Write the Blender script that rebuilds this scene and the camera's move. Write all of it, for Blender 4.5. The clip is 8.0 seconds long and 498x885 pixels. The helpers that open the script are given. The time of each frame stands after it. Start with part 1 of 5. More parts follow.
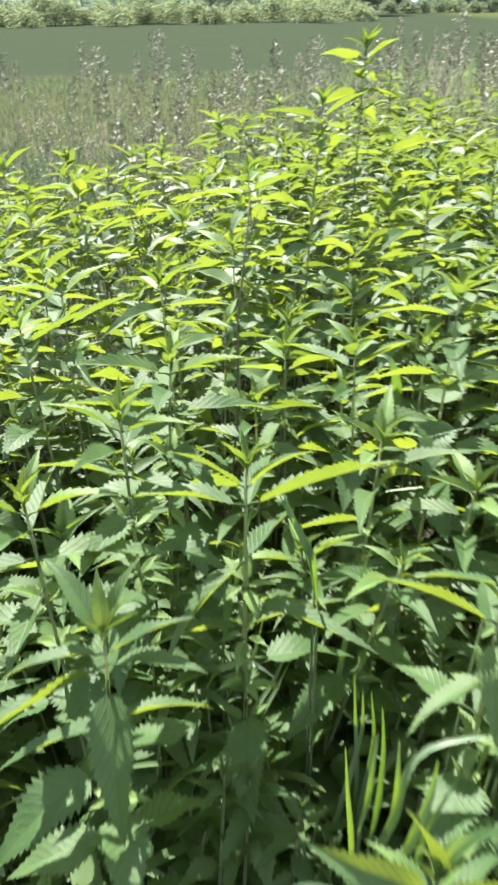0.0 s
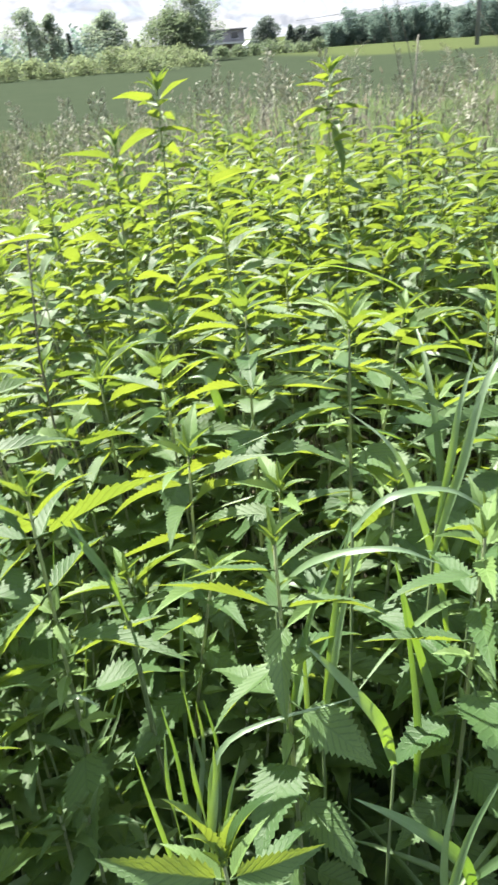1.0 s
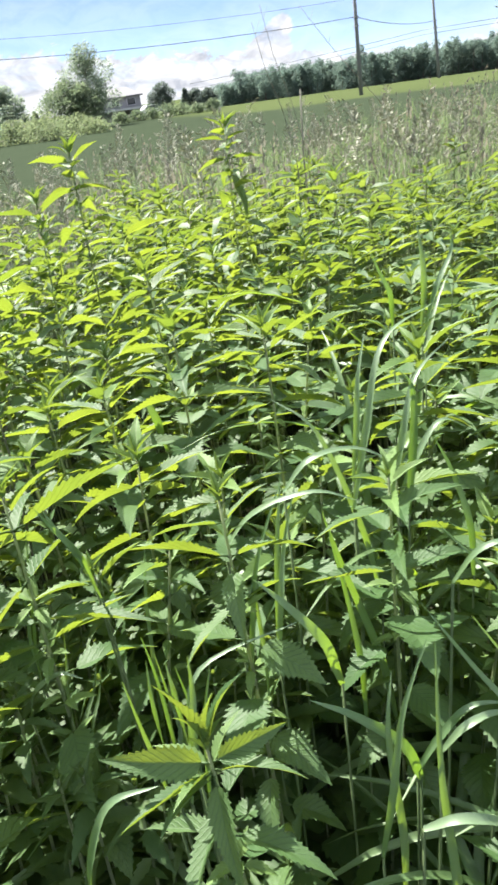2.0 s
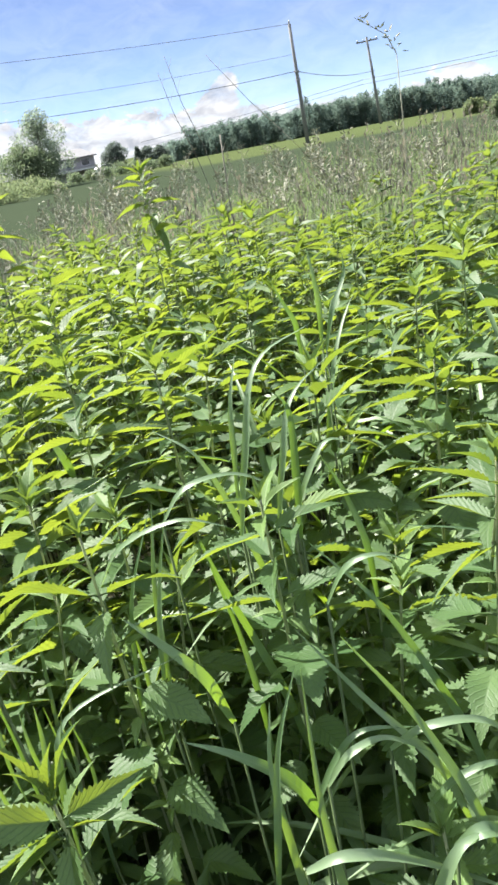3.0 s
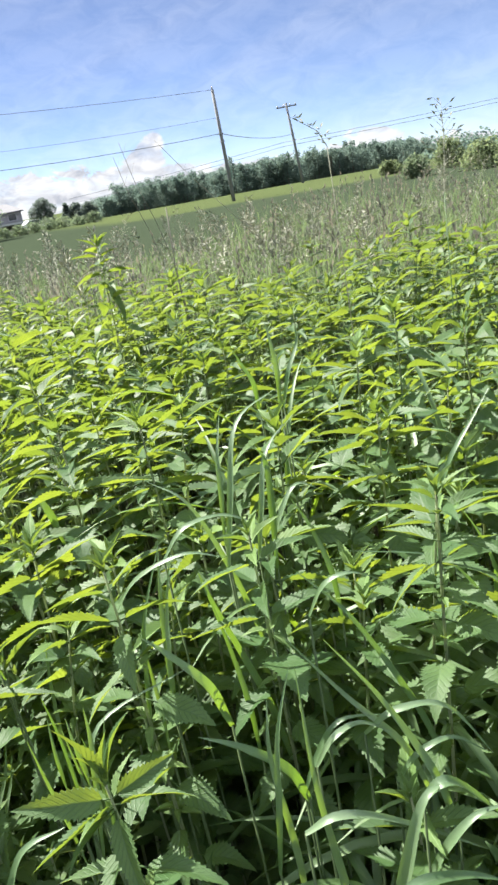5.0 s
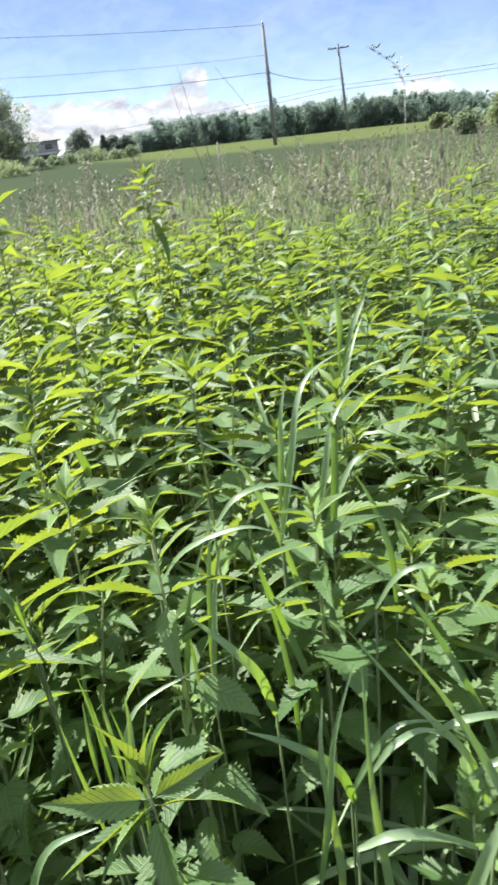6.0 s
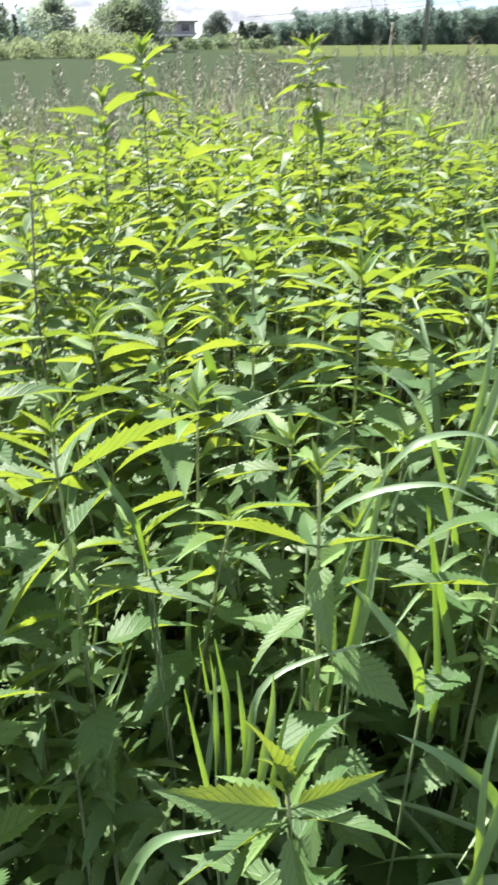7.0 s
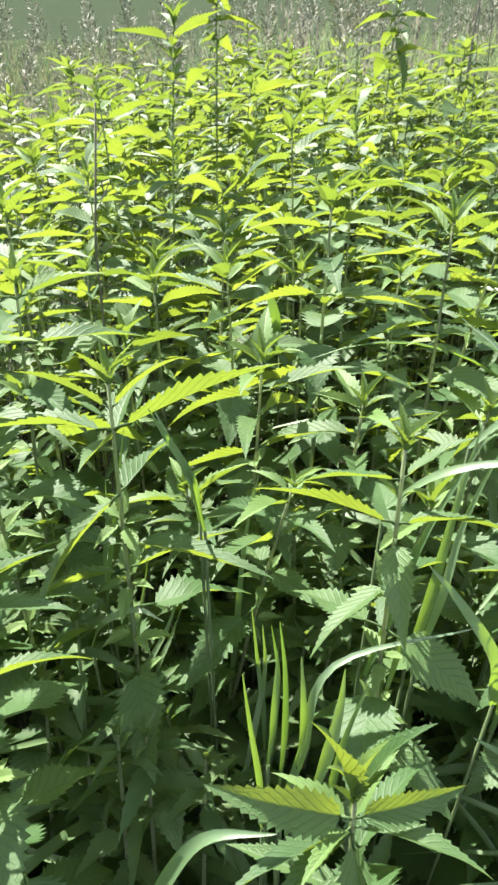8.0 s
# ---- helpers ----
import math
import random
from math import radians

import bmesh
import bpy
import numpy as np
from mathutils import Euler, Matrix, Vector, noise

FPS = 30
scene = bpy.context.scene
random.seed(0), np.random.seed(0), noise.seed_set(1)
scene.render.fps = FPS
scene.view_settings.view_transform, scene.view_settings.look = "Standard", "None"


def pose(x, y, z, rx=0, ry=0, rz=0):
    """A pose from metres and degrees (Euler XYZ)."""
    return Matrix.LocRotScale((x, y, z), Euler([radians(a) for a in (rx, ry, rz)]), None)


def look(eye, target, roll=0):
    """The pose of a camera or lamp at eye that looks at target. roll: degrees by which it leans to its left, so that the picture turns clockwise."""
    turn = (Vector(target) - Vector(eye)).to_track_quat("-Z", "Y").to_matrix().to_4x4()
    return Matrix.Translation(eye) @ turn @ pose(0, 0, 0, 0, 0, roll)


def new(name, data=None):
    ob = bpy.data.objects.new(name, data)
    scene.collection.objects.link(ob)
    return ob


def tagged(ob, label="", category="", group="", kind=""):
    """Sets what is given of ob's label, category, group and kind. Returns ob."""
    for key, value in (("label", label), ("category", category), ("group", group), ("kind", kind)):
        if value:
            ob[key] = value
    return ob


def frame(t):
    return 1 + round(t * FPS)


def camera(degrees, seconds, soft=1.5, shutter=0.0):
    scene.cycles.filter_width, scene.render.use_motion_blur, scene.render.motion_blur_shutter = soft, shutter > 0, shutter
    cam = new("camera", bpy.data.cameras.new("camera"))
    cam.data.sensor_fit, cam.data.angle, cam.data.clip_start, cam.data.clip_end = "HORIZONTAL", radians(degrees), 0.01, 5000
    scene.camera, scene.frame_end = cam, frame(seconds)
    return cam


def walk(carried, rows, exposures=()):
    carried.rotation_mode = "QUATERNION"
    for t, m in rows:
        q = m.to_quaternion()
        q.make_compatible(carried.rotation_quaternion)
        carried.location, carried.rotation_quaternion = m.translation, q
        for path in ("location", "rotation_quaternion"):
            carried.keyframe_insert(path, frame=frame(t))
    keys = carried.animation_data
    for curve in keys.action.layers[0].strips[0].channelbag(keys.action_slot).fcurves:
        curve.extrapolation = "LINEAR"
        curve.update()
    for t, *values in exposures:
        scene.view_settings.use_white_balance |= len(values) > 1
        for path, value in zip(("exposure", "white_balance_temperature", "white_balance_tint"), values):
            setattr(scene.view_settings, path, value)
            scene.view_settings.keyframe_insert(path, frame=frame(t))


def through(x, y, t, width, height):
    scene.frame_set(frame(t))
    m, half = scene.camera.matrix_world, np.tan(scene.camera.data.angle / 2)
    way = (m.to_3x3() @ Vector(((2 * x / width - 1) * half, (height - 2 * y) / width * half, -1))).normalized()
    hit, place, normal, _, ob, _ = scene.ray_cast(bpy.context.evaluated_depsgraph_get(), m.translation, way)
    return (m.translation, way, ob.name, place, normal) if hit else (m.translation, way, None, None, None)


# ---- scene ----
cam = camera(40.1, 8.0, soft=2.6, shutter=0.35)
PATH = [
    (0, (0.047, 0.082, 1.602), (0.068, 1.756, 0.507), -0.9),
    (0.3, (0.05, 0.012, 1.606), (0.158, 1.695, 0.532), -2.0),
    (0.5, (0.106, 0.05, 1.593), (0.264, 1.739, 0.533), -2.7),
    (1, (0.143, 0.048, 1.593), (0.464, 1.739, 0.575), -4.4),
    (1.5, (0.103, -0.002, 1.597), (0.545, 1.692, 0.63), -5.9),
    (2, (0.11, -0.069, 1.591), (0.633, 1.631, 0.677), -8.0),
    (2.2, (0.135, -0.076, 1.585), (0.693, 1.624, 0.692), -8.0),
    (3.3, (0.202, -0.102, 1.552), (0.856, 1.619, 0.769), -11.8),
    (3.5, (0.192, -0.111, 1.561), (0.87, 1.608, 0.796), -11.9),
    (4, (0.126, -0.195, 1.604), (0.883, 1.51, 0.882), -11.5),
    (4.2, (0.108, -0.203, 1.606), (0.893, 1.497, 0.901), -11.7),
    (5.3, (0.105, -0.179, 1.619), (0.956, 1.478, 0.889), -9.7),
    (5.5, (0.106, -0.171, 1.619), (0.939, 1.483, 0.864), -8.9),
    (6, (0.1, -0.091, 1.603), (0.85, 1.565, 0.768), -6.5),
    (6.5, (0.091, -0.018, 1.582), (0.721, 1.635, 0.649), -3.9),
    (7, (0.069, 0.054, 1.551), (0.548, 1.699, 0.518), -0.6),
    (7.5, (0.062, 0.074, 1.539), (0.434, 1.702, 0.438), 0.3),
    (8, (0.063, 0.104, 1.526), (0.394, 1.708, 0.379), 0.4),
]
walk(cam, [(t, look(eye, target, roll)) for t, eye, target, roll in PATH], exposures=[(0.0, 2.20), (2.2, 2.10), (3.5, 1.98), (5.5, 1.99), (7.0, 2.22), (8.0, 2.27)])

# ---- world and sun ----
SUN_AZ, SUN_EL = -18.0, 48.0          # degrees from +y to the right, and above the horizon


def sky():
    world = bpy.data.worlds.new("world")
    scene.world = world
    world.use_nodes = True
    nt = world.node_tree
    nt.nodes.clear()
    N, L = nt.nodes.new, nt.links.new

    def math_node(op, a, b=None, c=None, clamp=False):
        n = N("ShaderNodeMath")
        n.operation, n.use_clamp = op, clamp
        for i, v in enumerate((a, b, c)):
            if v is None:
                continue
            if isinstance(v, (int, float)):
                n.inputs[i].default_value = v
            else:
                L(v, n.inputs[i])
        return n.outputs[0]

    nishita = N("ShaderNodeTexSky")
    nishita.sky_type, nishita.sun_disc = "NISHITA", False
    nishita.sun_elevation, nishita.sun_rotation = radians(SUN_EL), radians(SUN_AZ)
    nishita.altitude = 3200
    nishita.air_density, nishita.dust_density, nishita.ozone_density = 0.7, 0.1, 4.0
    co = N("ShaderNodeTexCoord")
    sep = N("ShaderNodeSeparateXYZ")
    L(co.outputs["Generated"], sep.inputs[0])
    x, y, z = sep.outputs
    az = math_node("ARCTAN2", x, y)
    el = math_node("ARCSINE", math_node("MINIMUM", math_node("MAXIMUM", z, -1.0), 1.0))

    def field(sx, sy, scale, detail, rough, w=0.0, distort=0.0):
        comb = N("ShaderNodeCombineXYZ")
        L(math_node("MULTIPLY", az, sx), comb.inputs[0])
        L(math_node("MULTIPLY", el, sy), comb.inputs[1])
        comb.inputs[2].default_value = w
        n = N("ShaderNodeTexNoise")
        n.inputs["Scale"].default_value, n.inputs["Detail"].default_value = scale, detail
        n.inputs["Roughness"].default_value, n.inputs["Distortion"].default_value = rough, distort
        L(comb.outputs[0], n.inputs["Vector"])
        return n.outputs["Fac"]

    # a bank of cumulus low over the horizon, one tall head in it, and thin streaks high above
    def hump(at, wide, high):
        off = math_node("DIVIDE", math_node("SUBTRACT", az, radians(at)), radians(wide))
        return math_node("MULTIPLY", math_node("POWER", 2.718, math_node("MULTIPLY", math_node("MULTIPLY", off, off), -1.0)), high)

    slope = math_node("MAXIMUM", math_node("MINIMUM", math_node("MULTIPLY_ADD", az, -0.105, 0.0795), 0.078), 0.010)
    tops = math_node("ADD", slope, hump(39.8, 3.4, 0.027))
    puff = math_node("MULTIPLY_ADD", field(34.0, 48.0, 1.0, 6.0, 0.62, 1.7, 0.5), 0.060, -0.030)
    depth = math_node("SUBTRACT", math_node("ADD", tops, puff), el)
    # the heaped head that leans out of the bank
    for at, high, wide in ((23.65, 3.70, 0.85), (22.95, 3.05, 1.0), (22.2, 2.5, 1.15), (23.4, 2.6, 1.0)):
        dx, dy = math_node("SUBTRACT", az, radians(at)), math_node("SUBTRACT", el, radians(high))
        away = math_node("SQRT", math_node("ADD", math_node("MULTIPLY", dx, dx), math_node("MULTIPLY", dy, dy)))
        depth = math_node("MAXIMUM", depth, math_node("MULTIPLY_ADD", puff, 0.45, math_node("SUBTRACT", radians(wide), away)))
    bank = math_node("MULTIPLY", depth, 210.0, clamp=True)
    gaps = math_node("MULTIPLY_ADD", field(16.0, 60.0, 1.0, 4.0, 0.6, 8.1), 5.0, -1.7, clamp=True)
    bank = math_node("MULTIPLY", bank, math_node("MULTIPLY_ADD", gaps, 0.22, 0.76))
    comb = N("ShaderNodeCombineXYZ")
    L(math_node("MULTIPLY_ADD", az, 0.9, math_node("MULTIPLY", el, 0.6)), comb.inputs[0])
    L(math_node("MULTIPLY_ADD", el, 15.0, math_node("MULTIPLY", az, -4.2)), comb.inputs[1])
    streak = N("ShaderNodeTexNoise")
    streak.inputs["Scale"].default_value, streak.inputs["Detail"].default_value = 1.1, 2.0
    streak.inputs["Roughness"].default_value = 0.55
    L(comb.outputs[0], streak.inputs["Vector"])
    thin = math_node("MULTIPLY", math_node("MULTIPLY_ADD", streak.outputs["Fac"], 2.4, -0.98, clamp=True), 0.18)
    cover = math_node("MAXIMUM", bank, math_node("ADD", thin, 0.13))
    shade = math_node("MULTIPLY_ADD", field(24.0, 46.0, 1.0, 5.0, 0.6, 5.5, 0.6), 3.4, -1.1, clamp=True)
    tone = N("ShaderNodeMix")
    tone.data_type = "RGBA"
    L(shade, tone.inputs["Factor"])
    tone.inputs["A"].default_value, tone.inputs["B"].default_value = (3.4, 3.55, 4.0, 1), (6.4, 6.4, 6.5, 1)
    mix = N("ShaderNodeMix")
    mix.data_type = "RGBA"
    L(cover, mix.inputs["Factor"])
    tint = N("ShaderNodeMix")
    tint.data_type, tint.blend_type = "RGBA", "MULTIPLY"
    tint.inputs["Factor"].default_value = 1.0
    tint.inputs["B"].default_value = (1.02, 0.935, 0.945, 1)
    L(nishita.outputs[0], tint.inputs["A"])
    L(tint.outputs["Result"], mix.inputs["A"])
    L(tone.outputs["Result"], mix.inputs["B"])
    # broken sunlit cumulus overhead, unseen, added as fill to lift the shade
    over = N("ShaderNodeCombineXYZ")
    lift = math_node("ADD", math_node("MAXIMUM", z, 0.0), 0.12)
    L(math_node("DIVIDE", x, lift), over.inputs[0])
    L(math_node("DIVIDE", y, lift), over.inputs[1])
    fill_heaps = N("ShaderNodeTexNoise")
    fill_heaps.inputs["Scale"].default_value, fill_heaps.inputs["Detail"].default_value, fill_heaps.inputs["Roughness"].default_value = 1.1, 6.0, 0.55
    L(over.outputs[0], fill_heaps.inputs["Vector"])
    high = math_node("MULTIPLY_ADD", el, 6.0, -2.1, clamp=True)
    fill_cover = math_node("MULTIPLY", math_node("MULTIPLY_ADD", fill_heaps.outputs["Fac"], 6.0, -2.55, clamp=True), high)
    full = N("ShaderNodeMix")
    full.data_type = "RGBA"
    L(fill_cover, full.inputs["Factor"])
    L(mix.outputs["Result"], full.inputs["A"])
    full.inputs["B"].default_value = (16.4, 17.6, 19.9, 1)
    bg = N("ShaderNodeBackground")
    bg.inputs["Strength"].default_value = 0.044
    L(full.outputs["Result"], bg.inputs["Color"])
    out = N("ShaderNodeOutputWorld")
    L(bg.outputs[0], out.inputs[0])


sky()
lamp = bpy.data.lights.new("sun", "SUN")
lamp.energy, lamp.angle, lamp.color = 5.0, radians(0.53), (1.0, 0.955, 0.87)
sun = new("sun", lamp)
a, e = radians(SUN_AZ), radians(SUN_EL)
sun.matrix_world = look((math.sin(a) * math.cos(e) * 60, math.cos(a) * math.cos(e) * 60, math.sin(e) * 60), (0, 0, 0))

# ---- materials ----


class Nodes:
    """A node material with shortcuts for the usual nodes."""

    def __init__(self, name):
        self.mat = bpy.data.materials.new(name)
        self.mat.use_nodes = True
        self.nt = self.mat.node_tree
        self.nt.nodes.clear()
        self.out = self.nt.nodes.new("ShaderNodeOutputMaterial")

    def add(self, kind, **inputs):
        n = self.nt.nodes.new(kind)
        for key, v in inputs.items():
            self.put(n, key.replace("_", " "), v)
        return n

    def put(self, n, key, v):
        if isinstance(v, bpy.types.NodeSocket):
            self.nt.links.new(v, n.inputs[key])
        else:
            n.inputs[key].default_value = v

    def math(self, op, a, b=0.0, clamp=False):
        n = self.nt.nodes.new("ShaderNodeMath")
        n.operation, n.use_clamp = op, clamp
        self.put(n, 0, a)
        self.put(n, 1, b)
        return n.outputs[0]

    def noise(self, scale, detail=3.0, rough=0.55, vector=None):
        n = self.add("ShaderNodeTexNoise", Scale=scale, Detail=detail, Roughness=rough)
        if vector is None:
            vector = self.add("ShaderNodeNewGeometry").outputs["Position"]
        self.put(n, "Vector", vector)
        return n.outputs["Fac"]

    def ramp(self, fac, *stops):
        n = self.nt.nodes.new("ShaderNodeValToRGB")
        n.color_ramp.elements[0].position, n.color_ramp.elements[0].color = stops[0][0], (*stops[0][1], 1)
        n.color_ramp.elements[1].position, n.color_ramp.elements[1].color = stops[-1][0], (*stops[-1][1], 1)
        for p, c in stops[1:-1]:
            n.color_ramp.elements.new(p).color = (*c, 1)
        self.put(n, "Fac", fac)
        return n.outputs["Color"]

    def blend(self, fac, a, b, mode="MIX"):
        n = self.nt.nodes.new("ShaderNodeMix")
        n.data_type, n.blend_type = "RGBA", mode
        for key, v in (("Factor", fac), ("A", a), ("B", b)):
            self.put(n, key, (*v, 1) if isinstance(v, tuple) and len(v) == 3 else v)
        return n.outputs["Result"]

    def bump(self, height, strength, distance):
        return self.add("ShaderNodeBump", Height=height, Strength=strength, Distance=distance).outputs[0]

    def finish(self, shader):
        self.nt.links.new(shader, self.out.inputs[0])
        return self.mat


def plant_material(name, dark, light, glow, through=0.4, rough=0.42, island=False, veins="", scale=60.0, gloss=0.5):
    """A thin green surface: reflects on the lit side and lets light through."""
    m = Nodes(name)
    if island:
        rnd = m.add("ShaderNodeNewGeometry").outputs["Random Per Island"]
    else:
        rnd = m.add("ShaderNodeObjectInfo").outputs["Random"]
    n1 = m.noise(scale, 3.0)
    n2 = m.noise(4.0, 2.0)
    mixed = m.math("ADD", m.math("MULTIPLY", rnd, 0.5), m.math("ADD", m.math("MULTIPLY", n1, 0.35), m.math("MULTIPLY", n2, 0.25)))
    fac = m.math("MULTIPLY", m.math("SUBTRACT", mixed, 0.22), 1.5, clamp=True)
    col = m.blend(fac, dark, light)
    trans = m.blend(fac, (glow[0] * 0.55, glow[1] * 0.66, glow[2] * 0.8), glow)
    normal = None
    if veins:
        uv = m.add("ShaderNodeUVMap").outputs[0]
        sep = m.add("ShaderNodeSeparateXYZ", Vector=uv)
        side = m.math("ABSOLUTE", m.math("SUBTRACT", sep.outputs[0], 0.5))
        if veins == "leaf":
            along = m.math("SUBTRACT", m.math("MULTIPLY", sep.outputs[1], 10.0), m.math("MULTIPLY", side, 5.5))
            rib = m.math("ABSOLUTE", m.math("SUBTRACT", m.math("FRACT", along), 0.5))
            vein = m.math("SUBTRACT", 1.0, m.math("MULTIPLY", rib, 5.0), clamp=True)
            mid = m.math("SUBTRACT", 1.0, m.math("MULTIPLY", side, 26.0), clamp=True)
            line = m.math("MAXIMUM", vein, mid)
            puffed = m.math("SUBTRACT", m.math("MULTIPLY", m.noise(300.0, 3.0, 0.6), 0.9), m.math("MULTIPLY", line, 0.7))
            normal = m.bump(puffed, 0.38, 0.0010)
            mottle = m.math("MULTIPLY", m.math("SUBTRACT", m.noise(260.0, 3.0, 0.65), 0.32), 1.9, clamp=True)
            trans = m.blend(m.math("MULTIPLY", mottle, 0.5), trans, tuple(v * 0.62 for v in glow))
            trans = m.blend(m.math("MULTIPLY", line, 0.6), trans, tuple(v * 0.45 for v in glow))
            col = m.blend(m.math("MULTIPLY", line, 0.3), col, light)
        else:
            lines = m.math("SINE", m.math("MULTIPLY", sep.outputs[0], 70.0))
            normal = m.bump(lines, 0.12, 0.0003)
            mid = m.math("SUBTRACT", 1.0, m.math("MULTIPLY", side, 14.0), clamp=True)
            col = m.blend(m.math("MULTIPLY", mid, 0.5), col, light)
    bsdf = m.add("ShaderNodeBsdfPrincipled", Base_Color=col, Roughness=rough, Specular_IOR_Level=gloss)
    tl = m.add("ShaderNodeBsdfTranslucent", Color=trans)
    if normal is not None:
        m.put(bsdf, "Normal", normal)
        m.put(tl, "Normal", normal)
    mix = m.add("ShaderNodeMixShader", Fac=through)
    m.put(mix, 1, bsdf.outputs[0])
    m.put(mix, 2, tl.outputs[0])
    return m.finish(mix.outputs[0])


def plain_material(name, dark, light, rough=0.7, scale=8.0, metal=0.0, bump=0.0, distance=0.01, stretch=None):
    m = Nodes(name)
    pos = m.add("ShaderNodeNewGeometry").outputs["Position"]
    if stretch:
        mp = m.add("ShaderNodeMapping", Vector=pos, Scale=stretch)
        pos = mp.outputs[0]
    a = m.noise(scale, 4.0, 0.6, pos)
    b = m.noise(scale * 0.13, 2.0, 0.5, pos)
    fac = m.math("MULTIPLY", m.math("SUBTRACT", m.math("ADD", m.math("MULTIPLY", a, 0.6), m.math("MULTIPLY", b, 0.6)), 0.3), 1.7, clamp=True)
    bsdf = m.add("ShaderNodeBsdfPrincipled", Base_Color=m.blend(fac, dark, light), Roughness=rough, Metallic=metal)
    if bump:
        m.put(bsdf, "Normal", m.bump(a, bump, distance))
    return m.finish(bsdf.outputs[0])


LEAF = plant_material("nettle_leaf", (0.037, 0.087, 0.028), (0.082, 0.140, 0.052), (0.325, 0.405, 0.036), 0.40, 0.55, veins="leaf", gloss=0.33)
LEAF_YOUNG = plant_material("nettle_young_leaf", (0.080, 0.145, 0.040), (0.125, 0.200, 0.056), (0.30, 0.395, 0.036), 0.32, 0.6, veins="leaf", gloss=0.4)
LEAF_MASS = plant_material("nettle_mass_leaf", (0.038, 0.080, 0.027), (0.082, 0.128, 0.050), (0.252, 0.322, 0.042), 0.37, 0.55, island=True, scale=90.0, gloss=0.22)
STEM = plant_material("nettle_stem", (0.190, 0.225, 0.110), (0.290, 0.310, 0.190), (0.46, 0.54, 0.20), 0.4, 0.65, scale=35.0)
BLADE = plant_material("grass_blade", (0.066, 0.124, 0.052), (0.155, 0.220, 0.125), (0.33, 0.51, 0.030), 0.30, 0.42, veins="blade", scale=25.0, gloss=0.6)
BLADE_THIN = plant_material("thin_grass_blade", (0.060, 0.114, 0.042), (0.115, 0.176, 0.078), (0.33, 0.48, 0.028), 0.34, 0.46, veins="blade", scale=25.0, gloss=0.45)
CULM = plant_material("grass_culm", (0.060, 0.095, 0.036), (0.110, 0.150, 0.066), (0.20, 0.28, 0.04), 0.2, 0.6, scale=30.0, gloss=0.25)
BLADE_MASS = plant_material("grass_mass", (0.064, 0.092, 0.044), (0.112, 0.143, 0.070), (0.22, 0.285, 0.105), 0.5, 0.5, island=True, scale=3.0, gloss=0.2)
BLADE_DARK = plant_material("dark_grass_mass", (0.034, 0.054, 0.030), (0.062, 0.086, 0.048), (0.125, 0.17, 0.075), 0.5, 0.5, island=True, scale=3.0, gloss=0.2)
DRY_MASS = plant_material("dry_grass", (0.092, 0.084, 0.060), (0.155, 0.140, 0.104), (0.22, 0.20, 0.14), 0.5, 0.6, island=True, scale=3.0, gloss=0.2)
DRY = plant_material("dry_stalk", (0.150, 0.140, 0.105), (0.250, 0.235, 0.180), (0.24, 0.22, 0.14), 0.2, 0.7, scale=20.0)
SEED = plant_material("seed_head", (0.21, 0.215, 0.155), (0.39, 0.38, 0.295), (0.42, 0.42, 0.29), 0.4, 0.6, scale=40.0)
CROWN = plant_material("tree_leaf", (0.070, 0.096, 0.062), (0.115, 0.145, 0.092), (0.26, 0.32, 0.16), 0.45, 0.5, island=True, scale=0.6, gloss=0.10)
CROWN_PALE = plant_material("pale_tree_leaf", (0.084, 0.108, 0.078), (0.138, 0.166, 0.122), (0.35, 0.41, 0.26), 0.5, 0.5, island=True, scale=0.6, gloss=0.12)
CONIFER = plant_material("conifer_leaf", (0.054, 0.070, 0.062), (0.088, 0.108, 0.090), (0.20, 0.24, 0.18), 0.42, 0.6, island=True, scale=0.6, gloss=0.10)
SHRUB = plant_material("shrub_leaf", (0.078, 0.100, 0.052), (0.126, 0.150, 0.080), (0.28, 0.33, 0.15), 0.5, 0.5, island=True, scale=0.8, gloss=0.10)
# distance haze is mixed into this leaf colour, paler and bluer
WOODS_HAZY = plant_material("hazy_woodland_leaf", (0.078, 0.112, 0.090), (0.120, 0.155, 0.124), (0.25, 0.33, 0.25), 0.40, 0.6, island=True, scale=0.1, gloss=0.05)
BARK = plain_material("bark", (0.06, 0.05, 0.04), (0.16, 0.14, 0.12), 0.9, 6.0, bump=0.5, distance=0.03)
# weathered pole grey and cable grey, both lightened for distance haze
POLE_WOOD = plain_material("hazy_weathered_pole_wood", (0.12, 0.125, 0.125), (0.20, 0.20, 0.20), 0.9, 5.0, bump=0.4, distance=0.01, stretch=(6, 6, 0.4))
WIRE = plain_material("hazy_cable", (0.16, 0.165, 0.175), (0.24, 0.245, 0.26), 0.5, 3.0, metal=0.2)
INSULATOR = plain_material("porcelain", (0.30, 0.29, 0.28), (0.45, 0.44, 0.42), 0.25, 10.0)
SIDING = plain_material("house_siding", (0.20, 0.195, 0.20), (0.30, 0.29, 0.29), 0.7, 2.0, stretch=(0.3, 0.3, 8))
ROOFING = plain_material("roof_shingles", (0.085, 0.085, 0.095), (0.13, 0.13, 0.14), 0.85, 3.0)
TRIM = plain_material("pale_trim", (0.34, 0.34, 0.34), (0.46, 0.46, 0.46), 0.5, 4.0)
DECK = plain_material("deck_boards", (0.10, 0.09, 0.085), (0.18, 0.165, 0.15), 0.8, 4.0)
PAINT = plain_material("white_car_paint", (0.68, 0.69, 0.70), (0.78, 0.78, 0.79), 0.25, 2.0)
